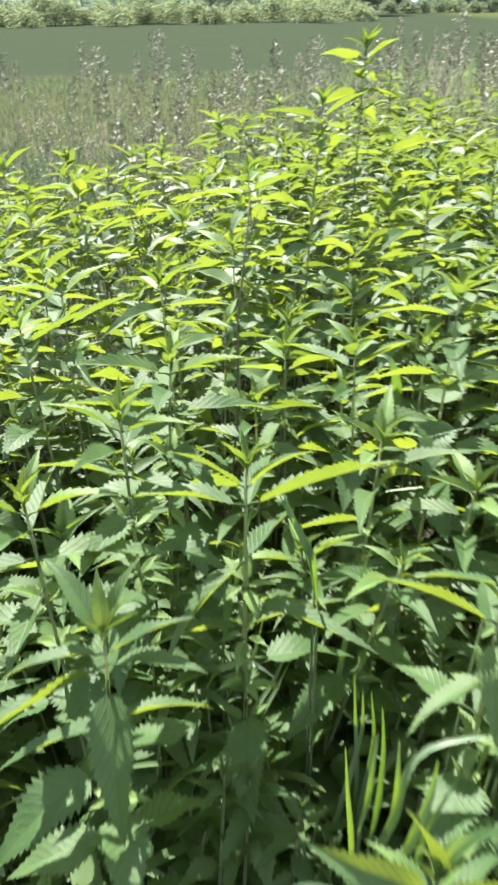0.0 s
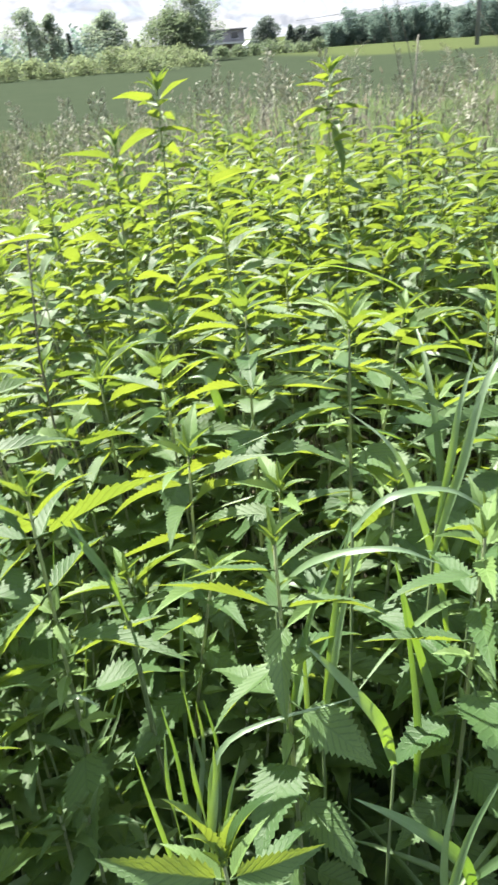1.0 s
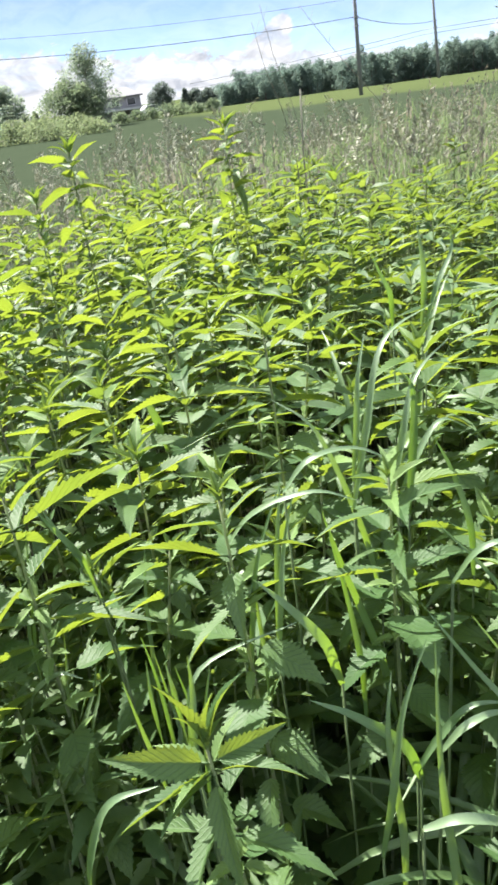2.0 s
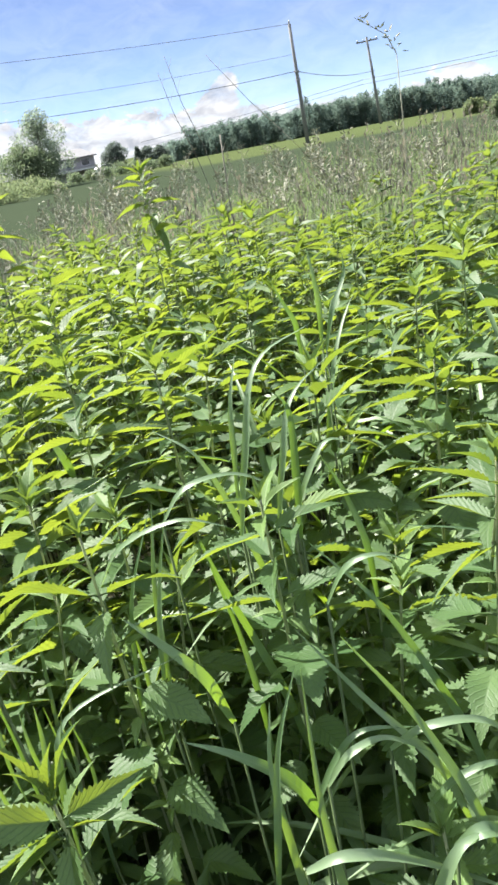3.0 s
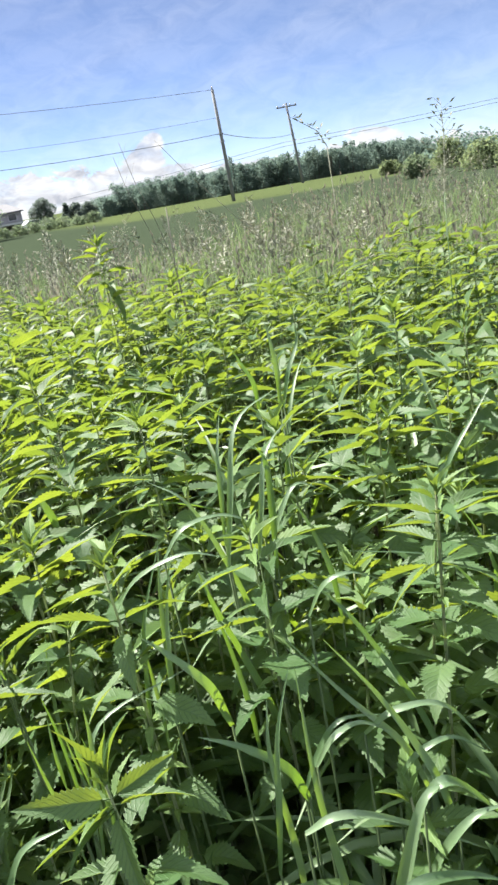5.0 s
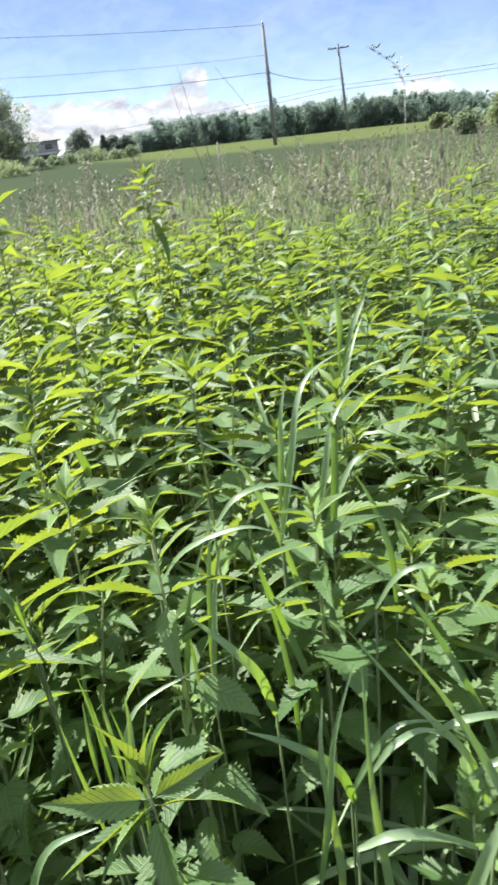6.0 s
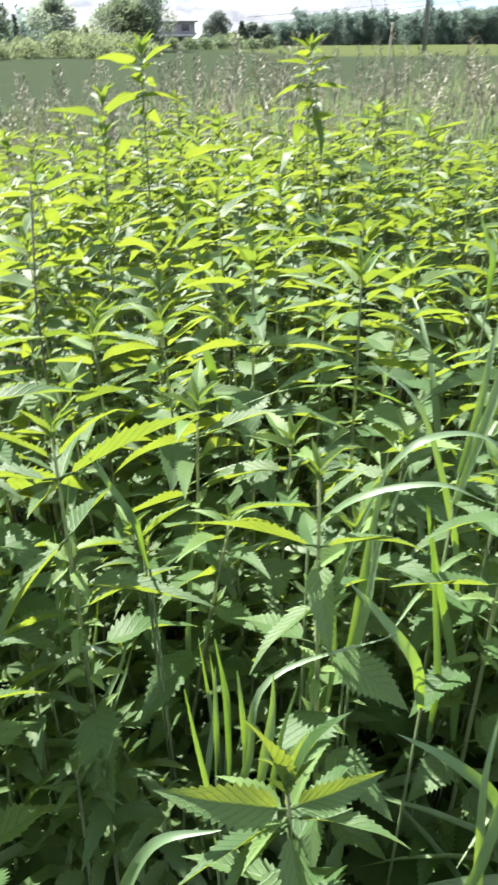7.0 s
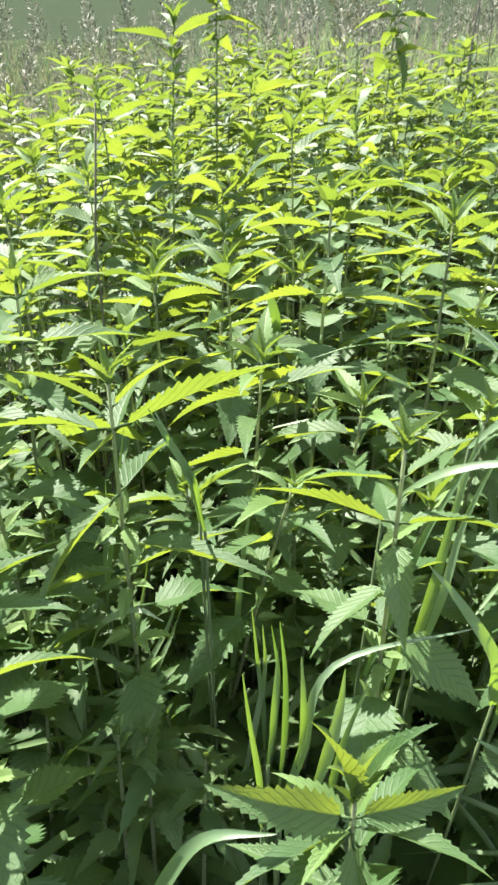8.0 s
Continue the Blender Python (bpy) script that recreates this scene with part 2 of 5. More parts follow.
TYRE = plain_material("tyre_rubber", (0.02, 0.02, 0.02), (0.04, 0.04, 0.04), 0.8, 20.0)


def glass_material():
    m = Nodes("window_glass")
    return m.finish(m.add("ShaderNodeBsdfPrincipled", Base_Color=(0.03, 0.035, 0.04, 1), Roughness=0.06, Specular_IOR_Level=0.8).outputs[0])


GLASS = glass_material()


def ground_material():
    """Dark litter under the plants, meadow turf round them, a grey-green crop beyond and brighter turf past it."""
    m = Nodes("ground_cover")
    pos = m.add("ShaderNodeNewGeometry").outputs["Position"]
    far = m.add("ShaderNodeVectorMath", )
    far.operation = "LENGTH"
    m.put(far, 0, pos)
    r = far.outputs["Value"]
    wob = m.math("MULTIPLY", m.math("SUBTRACT", m.noise(0.12, 3.0), 0.5), 14.0)
    rw = m.math("ADD", r, wob)
    litter = m.ramp(m.noise(38.0, 5.0, 0.65), (0.3, (0.028, 0.028, 0.020)), (0.55, (0.055, 0.055, 0.036)), (0.75, (0.105, 0.098, 0.068)))
    turf = m.ramp(m.noise(7.0, 5.0, 0.7), (0.3, (0.035, 0.040, 0.020)), (0.5, (0.060, 0.062, 0.032)), (0.7, (0.090, 0.085, 0.048)))
    crop = m.blend(m.noise(0.55, 6.0, 0.7), (0.025, 0.036, 0.022), (0.038, 0.048, 0.030))
    verge = m.blend(m.noise(0.9, 5.0, 0.7), (0.046, 0.062, 0.025), (0.068, 0.083, 0.036))
    c = m.blend(m.math("MULTIPLY", m.math("ADD", m.math("SUBTRACT", r, 2.6), m.math("MULTIPLY", m.noise(1.4, 4.0), 1.4)), 0.8, clamp=True), litter, turf)
    c = m.blend(m.math("MULTIPLY", m.math("SUBTRACT", rw, 15.0), 0.2, clamp=True), c, crop)
    east = m.math("MULTIPLY", m.math("SUBTRACT", m.add("ShaderNodeSeparateXYZ", Vector=pos).outputs[0], 18.0), 0.25, clamp=True)
    edge = m.math("MULTIPLY", m.math("SUBTRACT", m.math("ADD", r, m.math("MULTIPLY", wob, 0.4)), 53.0), 0.2, clamp=True)
    c = m.blend(m.math("MULTIPLY", edge, east), c, verge)
    b = m.add("ShaderNodeBsdfPrincipled", Base_Color=c, Roughness=1.0, Normal=m.bump(m.noise(14.0, 6.0, 0.7), 0.7, 0.04))
    m.put(b, "Specular IOR Level", 0.0)
    return m.finish(b.outputs[0])


GROUND = ground_material()

# ---- mesh helpers ----


def mesh_of(name, verts, faces, material, uvs=None, smooth=False):
    me = bpy.data.meshes.new(name)
    me.from_pydata([tuple(v) for v in verts], [], [tuple(f) for f in faces])
    me.materials.append(material)
    if uvs is not None:
        layer = me.uv_layers.new(name="uv")
        order = np.empty(len(me.loops), dtype=np.int32)
        me.loops.foreach_get("vertex_index", order)
        layer.data.foreach_set("uv", np.asarray(uvs, dtype=np.float32)[order].ravel())
    if smooth:
        me.polygons.foreach_set("use_smooth", np.ones(len(me.polygons), dtype=bool))
    me.update()
    return me


class Heap:
    """Collects copies of small shapes for one joined mesh."""

    def __init__(self):
        self.v, self.f, self.n = [], [], 0

    def put(self, verts, faces):
        verts = np.asarray(verts, dtype=float)
        self.v.append(verts)
        base = self.n
        self.f.extend([tuple(i + base for i in f) for f in faces])
        self.n += len(verts)

    def mesh(self, name, material, smooth=False):
        return mesh_of(name, np.concatenate(self.v), self.f, material, smooth=smooth)


def moved(m, verts):
    a = np.array(m)
    return verts @ a[:3, :3].T + a[:3, 3]


def part(name, me, parent, m=None, label=""):
    ob = new(name, me)
    ob.parent = parent
    if m is not None:
        ob.matrix_basis = m
    if label:
        ob["label"] = label
    return ob


def thing(name, at, label, category, group="", kind=""):
    ob = new(name)
    ob.empty_display_size = 0.05
    ob.matrix_basis = at if isinstance(at, Matrix) else Matrix.Translation(at)
    return tagged(ob, label, category, group, kind)


def tube(points, radii, sides=5):
    """A tapered tube along points."""
    pts = [Vector(p) for p in points]
    verts, faces = [], []
    for i, p in enumerate(pts):
        way = (pts[min(i + 1, len(pts) - 1)] - pts[max(i - 1, 0)]).normalized()
        u = way.orthogonal().normalized() if abs(way.z) < 0.9 else way.cross(Vector((0, 1, 0))).normalized()
        w = way.cross(u)
        for k in range(sides):
            t = 2 * math.pi * k / sides
            verts.append(p + radii[i] * (u * math.cos(t) + w * math.sin(t)))
    for i in range(len(pts) - 1):
        for k in range(sides):
            a, b = i * sides + k, i * sides + (k + 1) % sides
            faces.append((a, b, b + sides, a + sides))
    faces.append(tuple(range(sides - 1, -1, -1)))
    faces.append(tuple((len(pts) - 1) * sides + k for k in range(sides)))
    return np.array([tuple(v) for v in verts]), faces


def box(lo, hi, m=None):
    (x0, y0, z0), (x1, y1, z1) = lo, hi
    v = np.array([(x, y, z) for z in (z0, z1) for y in (y0, y1) for x in (x0, x1)], dtype=float)
    f = [(0, 2, 3, 1), (4, 5, 7, 6), (0, 1, 5, 4), (2, 6, 7, 3), (0, 4, 6, 2), (1, 3, 7, 5)]
    return (moved(m, v) if m is not None else v), f


def leaf_shape(n, teeth, wide, droop, fold, twist, wave, petiole=0.2, seed=0, halves=True):
    """A toothed lance-shaped leaf of length 1 along +x, with its stalk behind it."""
    r = np.random.default_rng(seed)
    verts, faces, uvs = [], [], []
    ph = r.uniform(0, 6.28, 2)

    def place(s, side, w):
        """side -1, 0, 1; w: half width there."""
        x = petiole + s * (1 - 0.25 * droop * droop * s)
        z = 0.10 * s - droop * s * s * (0.45 + 0.25 * s)
        tw = twist * s
        y = side * w * math.cos(fold)
        lift = w * math.sin(fold) * abs(side) + wave * math.sin(9 * s + ph[0 if side > 0 else 1]) * w * abs(side)
        return (x, y * math.cos(tw) - lift * math.sin(tw), z + y * math.sin(tw) + lift * math.cos(tw))

    def half(s):
        return wide * 0.5 * (math.sin(math.pi * min(1, s) ** 0.62) ** 0.85 * (1.12 - 0.35 * s) if 0 < s < 1 else 0.0)

    for i in range(n + 1):
        s = i / n
        w = half(s) * (0.84 if teeth else 1.0)
        if i == n:
            w = 0.002
        if i == 0:
            w = 0.012
        for side in ((-1, 0, 0, 1) if halves else (-1, 0, 1)):
            verts.append(place(s, side, w))
            uvs.append((0.5 + side * 0.5 * w / max(wide * 0.5, 1e-6), s))
    k = 4 if halves else 3
    for i in range(n):
        a, b = k * i, k * i + k
        st = (i + 0.86) / n
        for side, e, c in ((-1, 0, 1), (1, k - 1, k - 2)):
            ring = (a + c, b + c, b + e, a + e)
            if teeth:
                verts.append(place(st, side, max(half(st) * 1.12, half((i + 1) / n))))
                uvs.append((0.5 + side * 0.5, st))
                ring = (a + c, b + c, b + e, len(verts) - 1, a + e)
            faces.append(ring if side < 0 else ring[::-1])
    if petiole > 0:
        tv, tf = tube([(0, 0, 0), (petiole * 0.5, 0, 0.012), (petiole + 0.02, 0, 0)], [0.018, 0.014, 0.012], 3)
        base = len(verts)
        verts.extend([tuple(v) for v in tv])
        uvs.extend([(0.5, 0.0)] * len(tv))
        faces.extend([tuple(i + base for i in f) for f in tf])
    return np.array(verts), faces, uvs


def blade_shape(n, wide, start, bend, fold=0.5, twist=0.0, power=1.6, strips=2):
    """A grass blade of length 1 that rises at start degrees and bows over by bend degrees."""
    verts, faces, uvs = [], [], []
    x = z = 0.0
    for i in range(n + 1):
        s = i / n
        ang = radians(start - bend * s ** power)
        w = wide * 0.5 * (0.55 + 0.45 * min(1, s * 5)) * (1 - s ** 2.6) ** 0.8 + 0.0006
        tw = twist * s
        for side in ((-1, 0, 1) if strips == 2 else (-1, 1)):
            lift = abs(side) * w * math.sin(fold)
            y = side * w * math.cos(fold)
            verts.append((x - math.sin(ang) * lift * math.cos(tw), y * math.cos(tw) + lift * math.sin(tw), z + math.cos(ang) * lift + y * math.sin(tw)))
            uvs.append((0.5 + side * 0.5, s))
        x += math.cos(ang) / n
        z += math.sin(ang) / n
    k = 3 if strips == 2 else 2
    for i in range(n):
        for j in range(k - 1):
            a = k * i + j
            faces.append((a, a + 1, a + 1 + k, a + k))
    return np.array(verts), faces, uvs


# ---- ground ----
def build_ground():
    rings = [0, 0.5, 1, 1.6, 2.4, 3.5, 5, 7, 10, 14, 19, 26, 35, 46, 60, 75, 90, 110, 140, 180, 230, 320, 500, 900, 1600, 2600]
    sides = 72
    verts, faces = [(0, 0, 0)], []
    for r in rings[1:]:
        for k in range(sides):
            t = 2 * math.pi * k / sides
            s = min(1, max(0, (r - 78) / 140))
            z = -2.0 * s * s * (3 - 2 * s) + 0.05 * noise.noise((r * math.cos(t) * 0.5, r * math.sin(t) * 0.5, 0))
            verts.append((r * math.sin(t), r * math.cos(t), z))
    for k in range(sides):
        faces.append((0, 1 + (k + 1) % sides, 1 + k))
    for i in range(len(rings) - 2):
        for k in range(sides):
            a, b = 1 + i * sides + k, 1 + i * sides + (k + 1) % sides
            faces.append((a, b, b + sides, a + sides))
    ob = new("ground", mesh_of("ground", verts, faces, GROUND, smooth=True))
    tagged(ob, "level farmland with dark litter, meadow turf and a grey-green crop", "ground", kind="structure")


build_ground()

# ---- nettles ----
UPPER = [leaf_shape(15, True, w, d, f, t, 0.12, 0.10, seed=i) for i, (w, d, f, t) in enumerate((
    (0.31, 0.22, 0.44, 0.10), (0.28, 0.38, 0.54, -0.15), (0.34, 0.28, 0.34, 0.2), (0.30, 0.45, 0.48, -0.1), (0.28, 0.14, 0.60, 0.05), (0.33, 0.34, 0.40, 0.25)))]
LOWER = [leaf_shape(15, True, w, d, f, t, 0.16, 0.22, seed=20 + i) for i, (w, d, f, t) in enumerate((
    (0.52, 0.22, 0.20, 0.12), (0.48, 0.36, 0.30, -0.2), (0.56, 0.30, 0.14, 0.2), (0.50, 0.48, 0.26, -0.1)))]
UPPER_MESHES = [mesh_of("nettle_leaf", v, f, LEAF, u, smooth=True) for v, f, u in UPPER]
LOWER_MESHES = [mesh_of("nettle_lower_leaf", v, f, LEAF, u, smooth=True) for v, f, u in LOWER]
YOUNG_MESHES = [mesh_of("nettle_young_leaf", v, f, LEAF_YOUNG, u, smooth=True) for v, f, u in
                [leaf_shape(10, True, w, d, f, t, 0.1, 0.12, seed=40 + i) for i, (w, d, f, t) in enumerate(((0.30, 0.35, 0.5, 0.0), (0.28, 0.5, 0.5, 0.15), (0.32, 0.25, 0.6, -0.1)))]]
LITE = [leaf_shape(7, True, w, d, f, t, 0.16, 0.0, seed=60 + i, halves=False) for i, (w, d, f, t) in enumerate(((0.31, 0.25, 0.46, 0.1), (0.28, 0.42, 0.56, -0.15), (0.33, 0.3, 0.40, 0.1)))]
LITE_LOWER = [leaf_shape(8, True, w, d, f, t, 0.18, 0.1, seed=70 + i, halves=False) for i, (w, d, f, t) in enumerate(((0.54, 0.25, 0.2, 0.1), (0.5, 0.4, 0.28, -0.2), (0.58, 0.3, 0.15, 0.2)))]


def tip_mesh(seed):
    """The shoot's end: small folded leaves and a bud, as one mesh."""
    r = np.random.default_rng(seed)
    h, uv = Heap(), []
    for k in range(6):
        v, f, u = leaf_shape(6, True, 0.36, 0.15, 0.8, 0.0, 0.0, 0.08, seed=seed + k)
        size = 0.016 + 0.006 * (5 - k) * (k < 4) * 0.5
        m = pose(0, 0, -0.004 * k, 0, 0, 90 * k + r.uniform(-20, 20)) @ pose(0, 0, 0, 0, -(78 - 7 * (5 - k)) + r.uniform(-8, 8), 0)
        h.put(moved(m, v * size), f)
        uv += u
    return mesh_of("shoot_tip", np.concatenate(h.v), h.f, LEAF_YOUNG, uv, smooth=True)


TIPS = [tip_mesh(90 + i) for i in range(3)]


def side_shoot_mesh(seed):
    """The small leaves that crowd a node of the stem, as one mesh."""
    r = np.random.default_rng(seed)
    h, uv = Heap(), []
    for k in range(5):
        v, f, u = leaf_shape(6, True, 0.42, 0.3, 0.4, 0.0, 0.1, 0.15, seed=seed + k)
        m = pose(0, 0, r.uniform(-0.006, 0.008), 0, 0, 72 * k + r.uniform(-25, 25)) @ pose(0, 0, 0, 0, r.uniform(-45, 25), 0) @ Matrix.Scale(r.uniform(0.018, 0.036), 4)
        h.put(moved(m, v), f)
        uv += u
    return mesh_of("side_shoot", np.concatenate(h.v), h.f, LEAF_YOUNG, uv, smooth=True)


SIDE_SHOOTS = [side_shoot_mesh(130 + 7 * i) for i in range(4)]


def nettle_plan(top, size, r, lean=None, gap=1.0, nodes=9, crown=None):
    """Stem points and leaf places of one plant whose shoot ends at the height top, standing at the origin."""
    lx, ly = lean if lean is not None else r.normal(0, 0.035, 2)
    bow = r.normal(0, 0.012, 2)

    def at(h):
        s = h / top
        k = s * s
        return Vector((lx * (k - 1) + bow[0] * math.sin(3.1 * s), ly * (k - 1) + bow[1] * math.sin(3.1 * s), h))

    stem = [at(top * s) for s in (0, 0.2, 0.4, 0.55, 0.7, 0.8, 0.88, 0.95, 1.0)]
    rows, h, phi, i = [], top - 0.012, r.uniform(0, 360), 0
    lengths = (0.048, 0.080, 0.100, 0.105, 0.104, 0.099, 0.096, 0.094, 0.092, 0.090, 0.088, 0.085, 0.082, 0.080)
    rises = (38, 22, 10, 4, -2, -6, -12, -16, -20, -24, -26, -28, -30, -32)
    steps = (0.011, 0.019, 0.028, 0.042, 0.048, 0.050, 0.053, 0.057, 0.060, 0.062, 0.064, 0.066, 0.068, 0.070)
    if crown:
        for drop, az, length, rise, *twist in crown:
            rows.append((0 if length < 0.055 else 3, at(top - drop), az, rise, length * size, r.normal(0, 5) - 14 * math.sin(radians(90 - SUN_AZ - az)) + sum(twist)))
        h, i = top - crown[-1][0] - 0.045 - 0.03 * (len(crown) < 11), 5
    while i < nodes and h > 0.3:
        for k in (0, 180):
            if i > 4 and r.random() < 0.1:
                continue
            rows.append((i, at(h), phi + k + r.normal(0, 11), rises[i] + r.normal(0, 9), lengths[i] * size * r.uniform(0.85, 1.15), r.normal(0, 13)))
        h -= gap * steps[i] * (0.8 + 0.2 * size) * r.uniform(0.85, 1.15)
        phi += 90 + r.normal(0, 8)
        i += 1
    return stem, rows


def leaf_pose(p, phi, rise, length, roll):
    # blades turn their upper side a little towards the sun
    turn = radians(90 - SUN_AZ - phi)
    roll -= 19 * math.sin(turn)
    rise -= 12 * math.cos(turn)
    return Matrix.Translation(p) @ pose(0, 0, 0, 0, 0, phi) @ pose(0, 0, 0, 0, -rise, 0) @ pose(0, 0, 0, roll, 0, 0) @ Matrix.Scale(length, 4)


NETTLE_LABELS = {
    "tall": "tall stinging nettle standing above its neighbours, bright green",
    "mid": "stinging nettle with toothed yellow-green leaves in a dense stand",
    "low": "low stinging nettle with dark green leaves, shaded by its neighbours"}


def nettle(x, y, top, size, r, lean=None, gap=1.0, nodes=9, crown=None):
    word = "tall" if top > 1.4 else "low" if top < 1.1 else "mid"
    ob = thing("nettle_plant", (x, y, 0), NETTLE_LABELS[word], "nettle", "nettles in the stand")
    stem, rows = nettle_plan(top, size, r, lean, gap, nodes, crown)
    n = len(stem)
    sv, sf = tube(stem, [0.0034 - 0.0021 * i / (n - 1) for i in range(n)], 5)
    part("stem", mesh_of("nettle_stem", sv, sf, STEM, smooth=True), ob)
    part("shoot_tip", TIPS[r.integers(3)], ob, Matrix.Translation(stem[-1]) @ Matrix.Scale(size * r.uniform(0.9, 1.2), 4))
    for i, p, phi, rise, length, roll in rows:
        me = YOUNG_MESHES[r.integers(3)] if i < 2 else UPPER_MESHES[r.integers(6)] if i < 5 else LOWER_MESHES[r.integers(4)]
        part("leaf", me, ob, leaf_pose(p, phi, rise, length, roll))
    for k, h in enumerate((0.13, 0.19, 0.25, 0.31, 0.06, 0.09, 0.37)[:7 if top > 1.4 else 4 if crown or top > 1.28 else 2]):
        s = 1 - h / top
        at = stem[0].lerp(stem[-1], s)
        near = min(range(n - 1), key=lambda q: abs(stem[q].z + stem[q + 1].z - 2 * at.z))
        a, b = stem[near], stem[near + 1]
        at = a.lerp(b, (at.z - a.z) / (b.z - a.z))
        part("side_shoot", SIDE_SHOOTS[r.integers(4)], ob, Matrix.Translation(at) @ pose(0, 0, 0, 0, 0, r.uniform(0, 360)) @ Matrix.Scale(size, 4))


# the plants whose shoots stand out, as x, y and the height of the shoot
LEADERS = [
    (0.150, 0.265, 1.190, 0.86), (0.226, 0.420, 1.290, 0.80), (0.380, 0.400, 1.270, 0.84), (0.050, 0.530, 1.294, 1.02), (-0.046, 0.389, 1.255, 0.86),
    (0.294, 0.800, 1.335, 1.0), (0.390, 0.715, 1.330, 1.0), (0.186, 0.836, 1.255, 1.0), (0.197, 0.687, 1.215, 1.0), (0.194, 1.330, 1.459, 1.0),
    (0.303, 1.590, 1.525, 1.05), (0.715, 1.730, 1.523, 1.05), (0.329, 1.110, 1.340, 1.0), (0.123, 1.075, 1.185, 1.0), (0.720, 0.590, 1.270, 1.0),
    (0.893, 0.734, 1.370, 1.0), (0.473, 0.752, 1.310, 1.0), (0.913, 1.530, 1.385, 1.0), (0.452, 0.505, 1.195, 1.0)]
LEADERS += [
    (0.521, 0.262, 1.313, 0.85), (-0.056, 0.946, 1.300, 1.0), (-0.204, 1.016, 1.270, 1.0), (-0.235, 0.896, 1.270, 1.0),
    (-0.279, 1.535, 1.300, 1.0), (0.039, 1.153, 1.280, 1.0), (0.067, 1.293, 1.360, 1.0), (0.972, 0.651, 1.330, 1.0), (0.848, 0.794, 1.300, 1.0),
    # these three are added to cast shade on the nearest plants at left
    (-0.060, 0.600, 1.300, 1.0), (-0.130, 0.520, 1.270, 1.0), (-0.020, 0.690, 1.310, 1.0)]


# crowns of the nearest and the tallest plants: drop below the tip, turn, length and rise of each leaf
CROWNS = {
    0: ((0.0, 10, 0.050, 76), (0.0, 185, 0.050, 74), (0.004, 172, 0.084, 78), (0.008, 12, 0.076, 70), (0.018, 168, 0.084, 24, -72), (0.018, -5, 0.066, 10, 66), (0.022, 140, 0.050, 30), (0.022, 40, 0.046, 34), (0.024, 215, 0.048, 10), (0.026, -30, 0.075, 2),
        (0.028, 196, 0.080, 4), (0.030, 262, 0.085, -42), (0.032, 205, 0.065, 4), (0.060, 230, 0.090, -22), (0.060, 40, 0.092, 10), (0.095, -40, 0.09, -14), (0.095, 140, 0.09, -8)),
    1: ((0.008, 150, 0.022, 60), (0.008, -30, 0.022, 60), (0.030, 5, 0.062, 30), (0.030, 172, 0.078, 12), (0.045, 150, 0.032, 50), (0.045, -40, 0.03, 40), (0.065, 160, 0.112, 22),
        (0.065, -20, 0.092, 6), (0.075, 255, 0.088, -28), (0.075, 80, 0.082, 10), (0.115, 205, 0.090, -14), (0.115, 20, 0.09, -6)),
    3: ((0.010, 20, 0.036, 60), (0.010, 200, 0.036, 60), (0.028, -5, 0.064, 40), (0.028, 170, 0.064, 38), (0.045, 0, 0.118, 15), (0.045, 172, 0.102, 12), (0.050, 250, 0.062, 5),
        (0.050, 75, 0.090, 15), (0.100, 220, 0.105, -28), (0.100, 60, 0.090, 0), (0.145, -30, 0.112, -10), (0.150, 150, 0.092, -5), (0.175, 10, 0.088, 5), (0.175, 188, 0.092, 0)),
    4: ((0.0, 100, 0.046, 70), (0.005, 30, 0.042, 65), (0.010, 130, 0.082, 45), (0.010, 60, 0.070, 60), (0.020, 12, 0.070, 20), (0.020, 185, 0.080, 4), (0.030, -10, 0.078, 8),
        (0.030, 215, 0.108, -8), (0.045, 280, 0.112, -48), (0.050, 100, 0.090, 10), (0.090, 20, 0.085, -5), (0.090, 195, 0.095, -12))}
STAR = ((0.004, 20, 0.030, 62), (0.004, 200, 0.030, 62), (0.014, 110, 0.052, 42), (0.014, 290, 0.048, 42), (0.030, 175, 0.088, 12), (0.030, 10, 0.084, 24), (0.040, 90, 0.080, 14), (0.040, 265, 0.062, 5), (0.105, 0, 0.048, -18), (0.105, 185, 0.052, -22))
FULL = STAR[:-2] + ((0.062, 45, 0.092, 6), (0.062, 228, 0.088, 2), (0.085, 130, 0.088, -4), (0.085, 312, 0.085, -8), (0.115, 40, 0.09, -6), (0.115, 220, 0.09, -10))
for k in (9, 10, 11, 14, 15, 19, 26):
    CROWNS[k] = tuple((drop, az + 23 * (k - 9), length, rise) for drop, az, length, rise in (STAR if k == 9 else FULL))
CROWNS[11] = CROWNS[11][:-1] + ((0.112, 300, 0.115, -78),) + CROWNS[11][-1:]


def stand_edge(azimuth):
    """How far the nettle stand reaches, by the bearing in degrees."""
    return 2.75 + 0.6 * math.sin(radians(azimuth * 2.6 + 20)) * (1 if -40 < azimuth < 70 else 0.3) + 0.25 * math.sin(radians(azimuth * 9))


